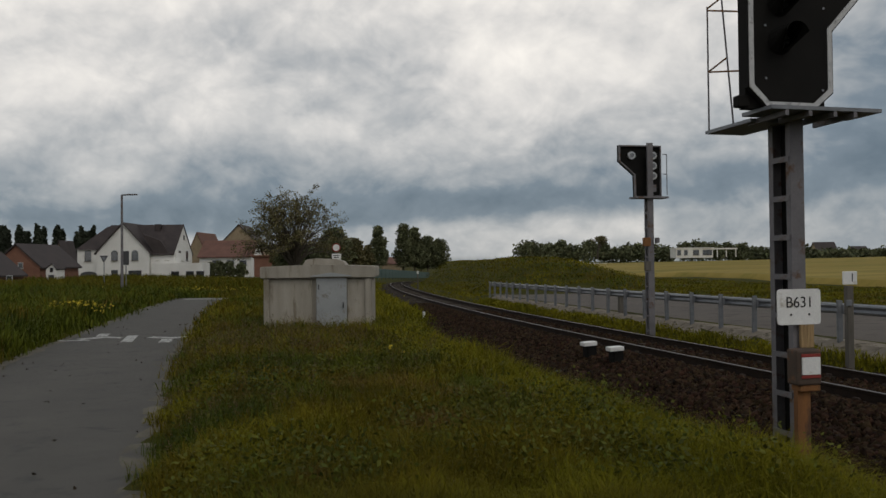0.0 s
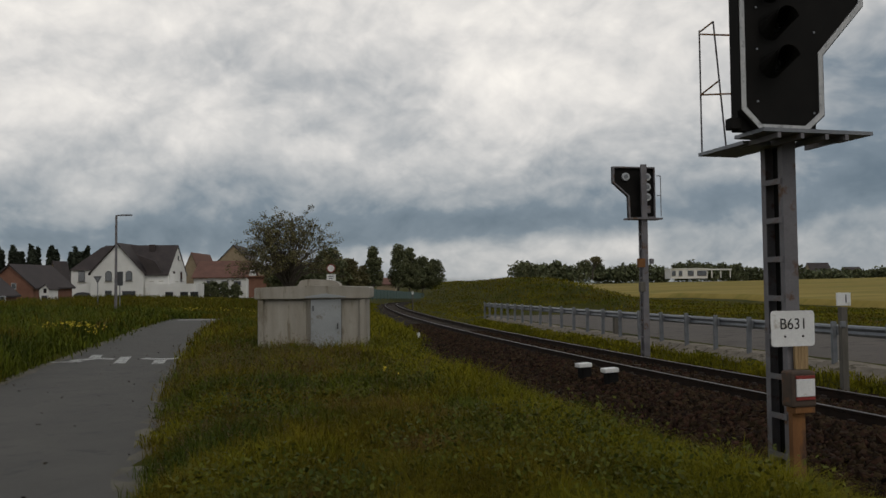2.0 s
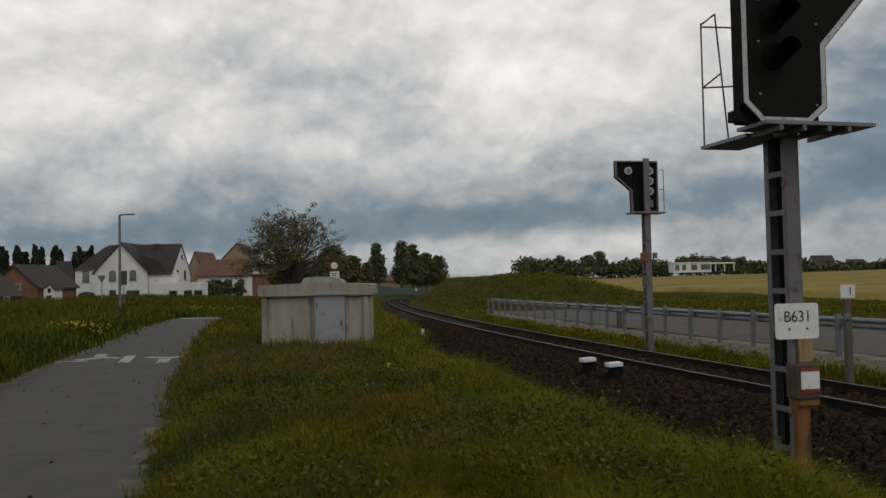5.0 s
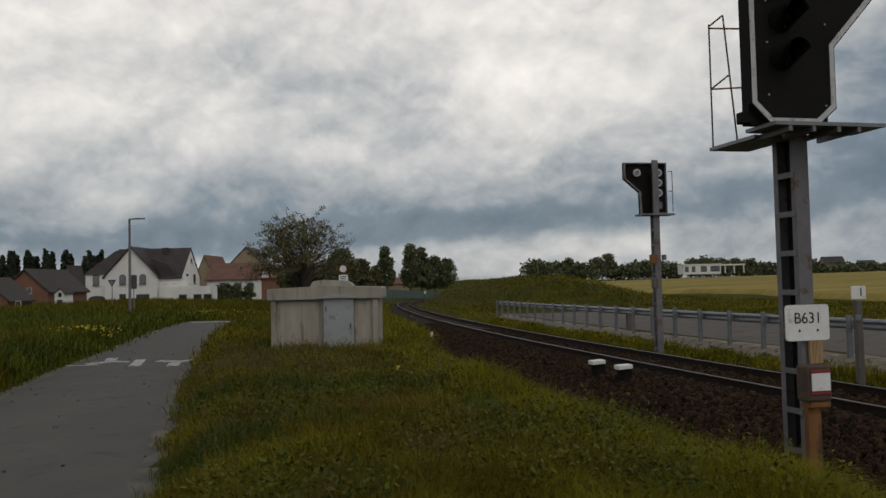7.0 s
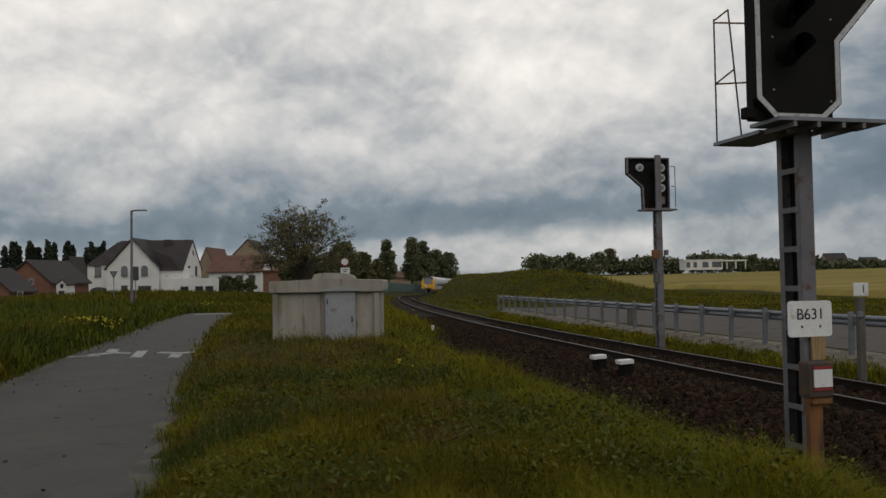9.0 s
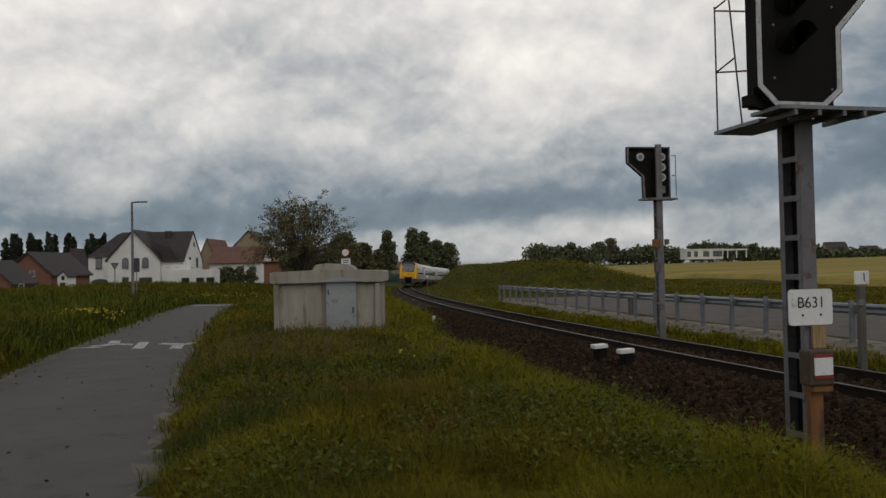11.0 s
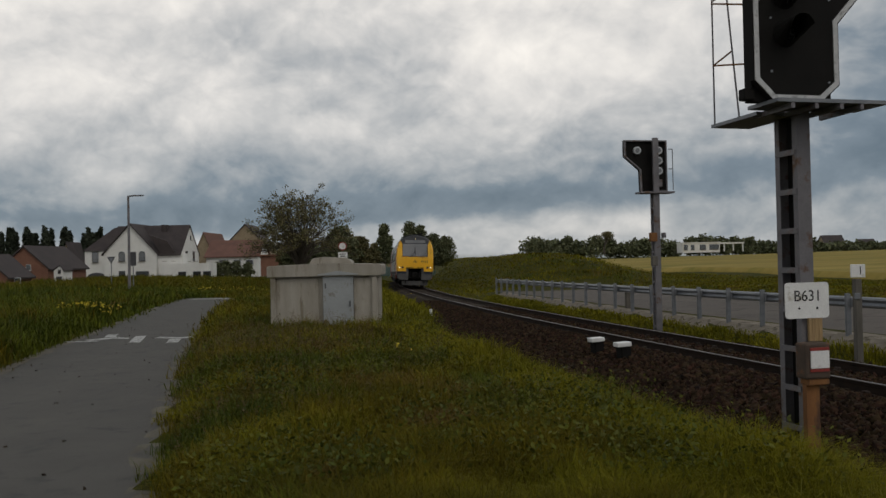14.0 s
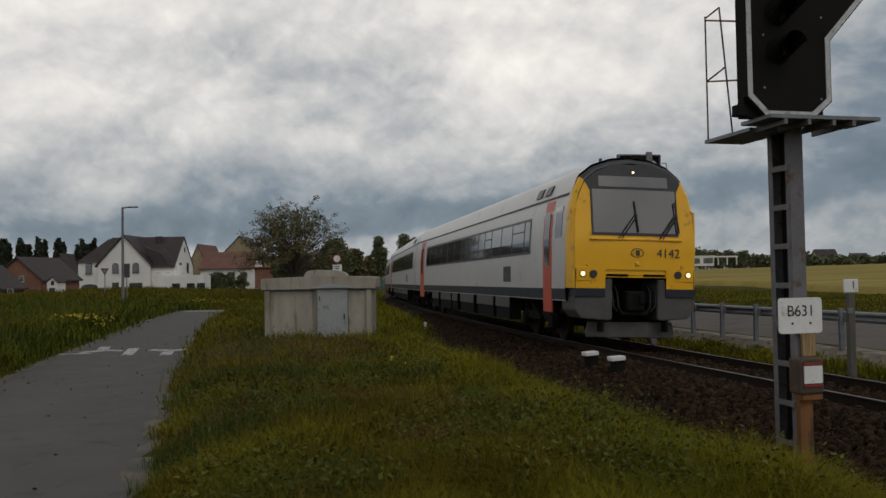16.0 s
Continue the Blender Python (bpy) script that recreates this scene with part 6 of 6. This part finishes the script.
def grow_grass():
    rng = np.random.default_rng(7)
    spots = []
    while len(spots) < 96000:
        d = math.exp(rng.uniform(math.log(3.4), math.log(130)))
        az = radians(rng.uniform(-32, 32))
        x, y = d * math.sin(az), d * math.cos(az)
        u = side(x, y)
        brink = -3.12 + 1.2 * step(22, 34, y) + 0.3 * noise.noise((x * 1.2, y * 1.2, 0)) + 0.25 * (1 - step(6.0, 7.6, y))
        if brink < u < 1.95 or 3.0 < u < 3.4 and y < 46:
            continue
        if 3.1 < u < 10.3 and y < 50:
            continue
        if u > 19:
            continue
        off = abs(x - lane_x(y)) - LANE_HALF
        if y < 45 and off < 0.05 + 0.18 * noise.noise((x * 2, y * 2, 4)):
            continue
        if x < lane_x(y) and y < 45 and off < 0.12 + 0.34 * (1 - step(15, 26, y)):
            continue
        if -4.35 < x < -1.6 and 19.5 < y < 21.2:
            continue
        tall = min(1.0, 0.55 + max(0, off) * 0.5) if y < 45 and off < 1.0 else 1.0
        if u > 0:
            tall *= 0.42 if u < 3.4 else 0.5 if y > 45 and u < 12 else 0.32
        else:
            tall *= 0.4 + 0.6 * step(0.0, 1.6, brink - u)
            if x < lane_x(y):
                tall *= 1.0 + 0.75 * step(0.1, 1.4, off)
        spots.append((x, y, ground(x, y), d, tall))
    # a dense strip between the far rail and the road's edge
    for i in range(9000):
        y = 6 + 40 * rng.random() ** 1.3
        u = rng.uniform(1.9, 3.08)
        x = line_x(y) + u * 1.03
        spots.append((x, y, ground(x, y), math.hypot(x, y), 0.5 * (0.6 + 0.4 * noise.noise((x, y, 9.0)))))
    s = np.array(spots)
    per = 6
    n = len(s) * per
    t = np.repeat(s, per, axis=0)
    d = t[:, 3]
    wide = np.clip(d / 10, 0.55, 4.5)
    base = t[:, :3].copy()
    base[:, :2] += rng.normal(0, 0.07, (n, 2)) * np.clip(d / 10, 1, 8)[:, None]
    base[:, 2] -= 0.03
    patch = np.array([noise.noise((x * 0.35, y * 0.35, 12.0)) for x, y in s[:, :2]]).repeat(per)
    tuft = np.array([noise.noise((x * 1.3, y * 1.3, 31.0)) for x, y in s[:, :2]]).repeat(per)
    height = (0.17 + 0.29 * rng.random(n) ** 1.7 + 0.15 * patch + 0.20 * tuft) * t[:, 4]
    height = np.clip(height, 0.07, 0.95)
    a = rng.random(n) * 6.2832
    lean = rng.uniform(0.15, 1.25, n)
    out = np.stack([np.cos(a), np.sin(a), np.zeros(n)], 1)
    b = a + rng.normal(1.57, 0.5, n)
    cross = np.stack([np.cos(b), np.sin(b), np.zeros(n)], 1) * (0.0045 * wide * rng.uniform(0.6, 1.5, n))[:, None]
    up = np.array([0, 0, 1.0])
    p1 = base + up * (height * 0.6)[:, None] + out * (height * lean * 0.3)[:, None]
    p2 = base + up * (height * (1 - 0.33 * lean))[:, None] + out * (height * lean)[:, None]
    v = np.stack([base - cross, base + cross, p1 - cross * 0.8, p1 + cross * 0.8, p2], 1)
    tri = [(0, 1, 3), (0, 3, 2), (2, 3, 4)]
    # three kinds of growth: rank green clumps, bright young grass by the ballast, olive meadow
    kinds = []
    for x, y in s[:, :2]:
        clump = noise.noise((x * 0.55, y * 0.55, 40.0)) + 0.5 * noise.noise((x * 1.6, y * 1.6, 41.0))
        u = side(x, y)
        if u > -5.6 + 0.9 * clump and u < 0:
            kinds.append(2)
        elif x < lane_x(y) and y < 60:
            kinds.append(1 if clump > -0.35 else 0)
        elif u > 0:
            kinds.append(2 if u < 3.4 or clump < -0.05 else 1 if clump > 0.3 else 0)
        else:
            kinds.append(1 if clump > 0.16 else 2 if clump < -0.42 else 0)
    kinds = np.array(kinds).repeat(per)
    for kind, (name, mat, label) in enumerate((("grass", "grass", "tall unmown olive-brown meadow grass"), ("rank_grass", "lush", "rank dark green grass in thick clumps"), ("young_grass", "fresh", "bright yellow-green young grass"))):
        tagged(pieces(name, v[kinds == kind], tri, mat), label, "grass", kind="stuff")
    # seed heads: thin stalks with a drooping brown panicle
    sorrel = np.exp(-((t[:, 0] + 3.2) / 2.2) ** 2 - ((t[:, 1] - 14.5) / 3.8) ** 2)
    inland = np.array([side(x, y) < -5.0 for x, y in s[:, :2]]).repeat(per)
    keep = inland & (t[:, 3] < 45) & (t[:, 3] > 7) & (rng.random(n) < 0.0015 + 0.045 * sorrel)
    bs = base[keep]
    hh = (height[keep] * 1.05 + 0.16)[:, None]
    o2 = out[keep]
    c2 = cross[keep] * 0.16
    q1 = bs + up * hh * 0.75 + o2 * hh * 0.12
    q2 = bs + up * hh * 0.95 + o2 * hh * 0.3
    v = np.stack([bs - c2, bs + c2, q1 - c2, q1 + c2, q2], 1)
    tagged(pieces("seed_stalks", v, tri, "straw"), "thin dry stalks standing over the grass", "grass", kind="stuff")
    heads = np.concatenate([q1 + (q2 - q1) * f for f in (0.1, 0.4, 0.7, 1.0)])
    quads("seed_heads", leaf_cloud(heads, 0.035, len(heads) * 4, 0.008, 14, 1.6), "straw")
    tagged(bpy.data.objects["seed_heads"], "loose red-brown grass seed heads", "grass", kind="stuff")
    # leafy weeds between the grasses
    herbs = []
    r3 = random.Random(8)
    while len(herbs) < 900:
        dd = math.exp(r3.uniform(math.log(5), math.log(34)))
        aa = radians(r3.uniform(-30, 26))
        x, y = dd * math.sin(aa), dd * math.cos(aa)
        if side(x, y) > -4.2 or abs(x - lane_x(y)) < LANE_HALF + 0.35 or (-4.5 < x < -1.5 and 19.2 < y < 21.3):
            continue
        if noise.noise((x * 0.5, y * 0.5, 21.0)) < -0.05:
            continue
        herbs.append((x, y, ground(x, y) + r3.uniform(0.1, 0.3)))
    quads("weeds", leaf_cloud(herbs, 0.22, 22000, 0.021, 6, 1.2), "weed")
    tagged(bpy.data.objects["weeds"], "low leafy green weeds among the grass", "weeds", kind="stuff")
    # dead leaves on the path
    litter = []
    for i in range(120):
        y = r3.uniform(5, 24)
        x = lane_x(y) + r3.uniform(-1.0, 1.0) * LANE_HALF
        litter.append((x, y, -0.066))
    quads("leaf_litter", leaf_cloud(litter, 0.02, 130, 0.019, 12, 0.15), "litter")
    tagged(bpy.data.objects["leaf_litter"], "small dark dead leaves scattered on the path", "leaf litter", kind="stuff")
    # yellow flowers in loose patches
    fl = []
    r2 = random.Random(3)
    for cx, cy, spread, cnt, hgt in ((-11.6, 26.0, 0.45, 90, 0.45), (-12.0, 28.0, 0.4, 50, 0.4), (-14, 52, 2.0, 60, 0.5), (-19, 56, 2.0, 40, 0.5), (-0.6, 11.5, 0.1, 2, 0.45), (-6, 40, 1.5, 40, 0.5)):
        for i in range(cnt):
            x, y = r2.gauss(cx, spread), r2.gauss(cy, spread)
            fl.append((x, y, ground(x, y) + hgt * r2.uniform(0.7, 1.1)))
    quads("flowers", leaf_cloud(fl, 0.03, len(fl) * 4, 0.03, 5), "flower")
    tagged(bpy.data.objects["flowers"], "small yellow meadow flowers", "flowers", kind="stuff")


grow_grass()

# ---- movement ----
FRONT_Y, SPEED = 17.9, 23.6


def train_rows(k):
    rows = []
    t = 0.0
    while t <= 16.01:
        nose = s_at(FRONT_Y) + SPEED * (16.0 - t)
        mid = nose + CAR * (k + 0.5)
        p, q = along(mid - 8.7), along(mid + 8.7)
        d = (q - p).normalized()
        m = Matrix.Translation((p + q) / 2) @ pose(0, 0, 0, math.degrees(math.asin(d.z)), CANT, math.degrees(math.atan2(-d.x, d.y)))
        rows.append((round(t, 2), m))
        t += 0.5
    return rows


def motions():
    for k, car in enumerate(cars):
        walk(car, train_rows(k))


motions()
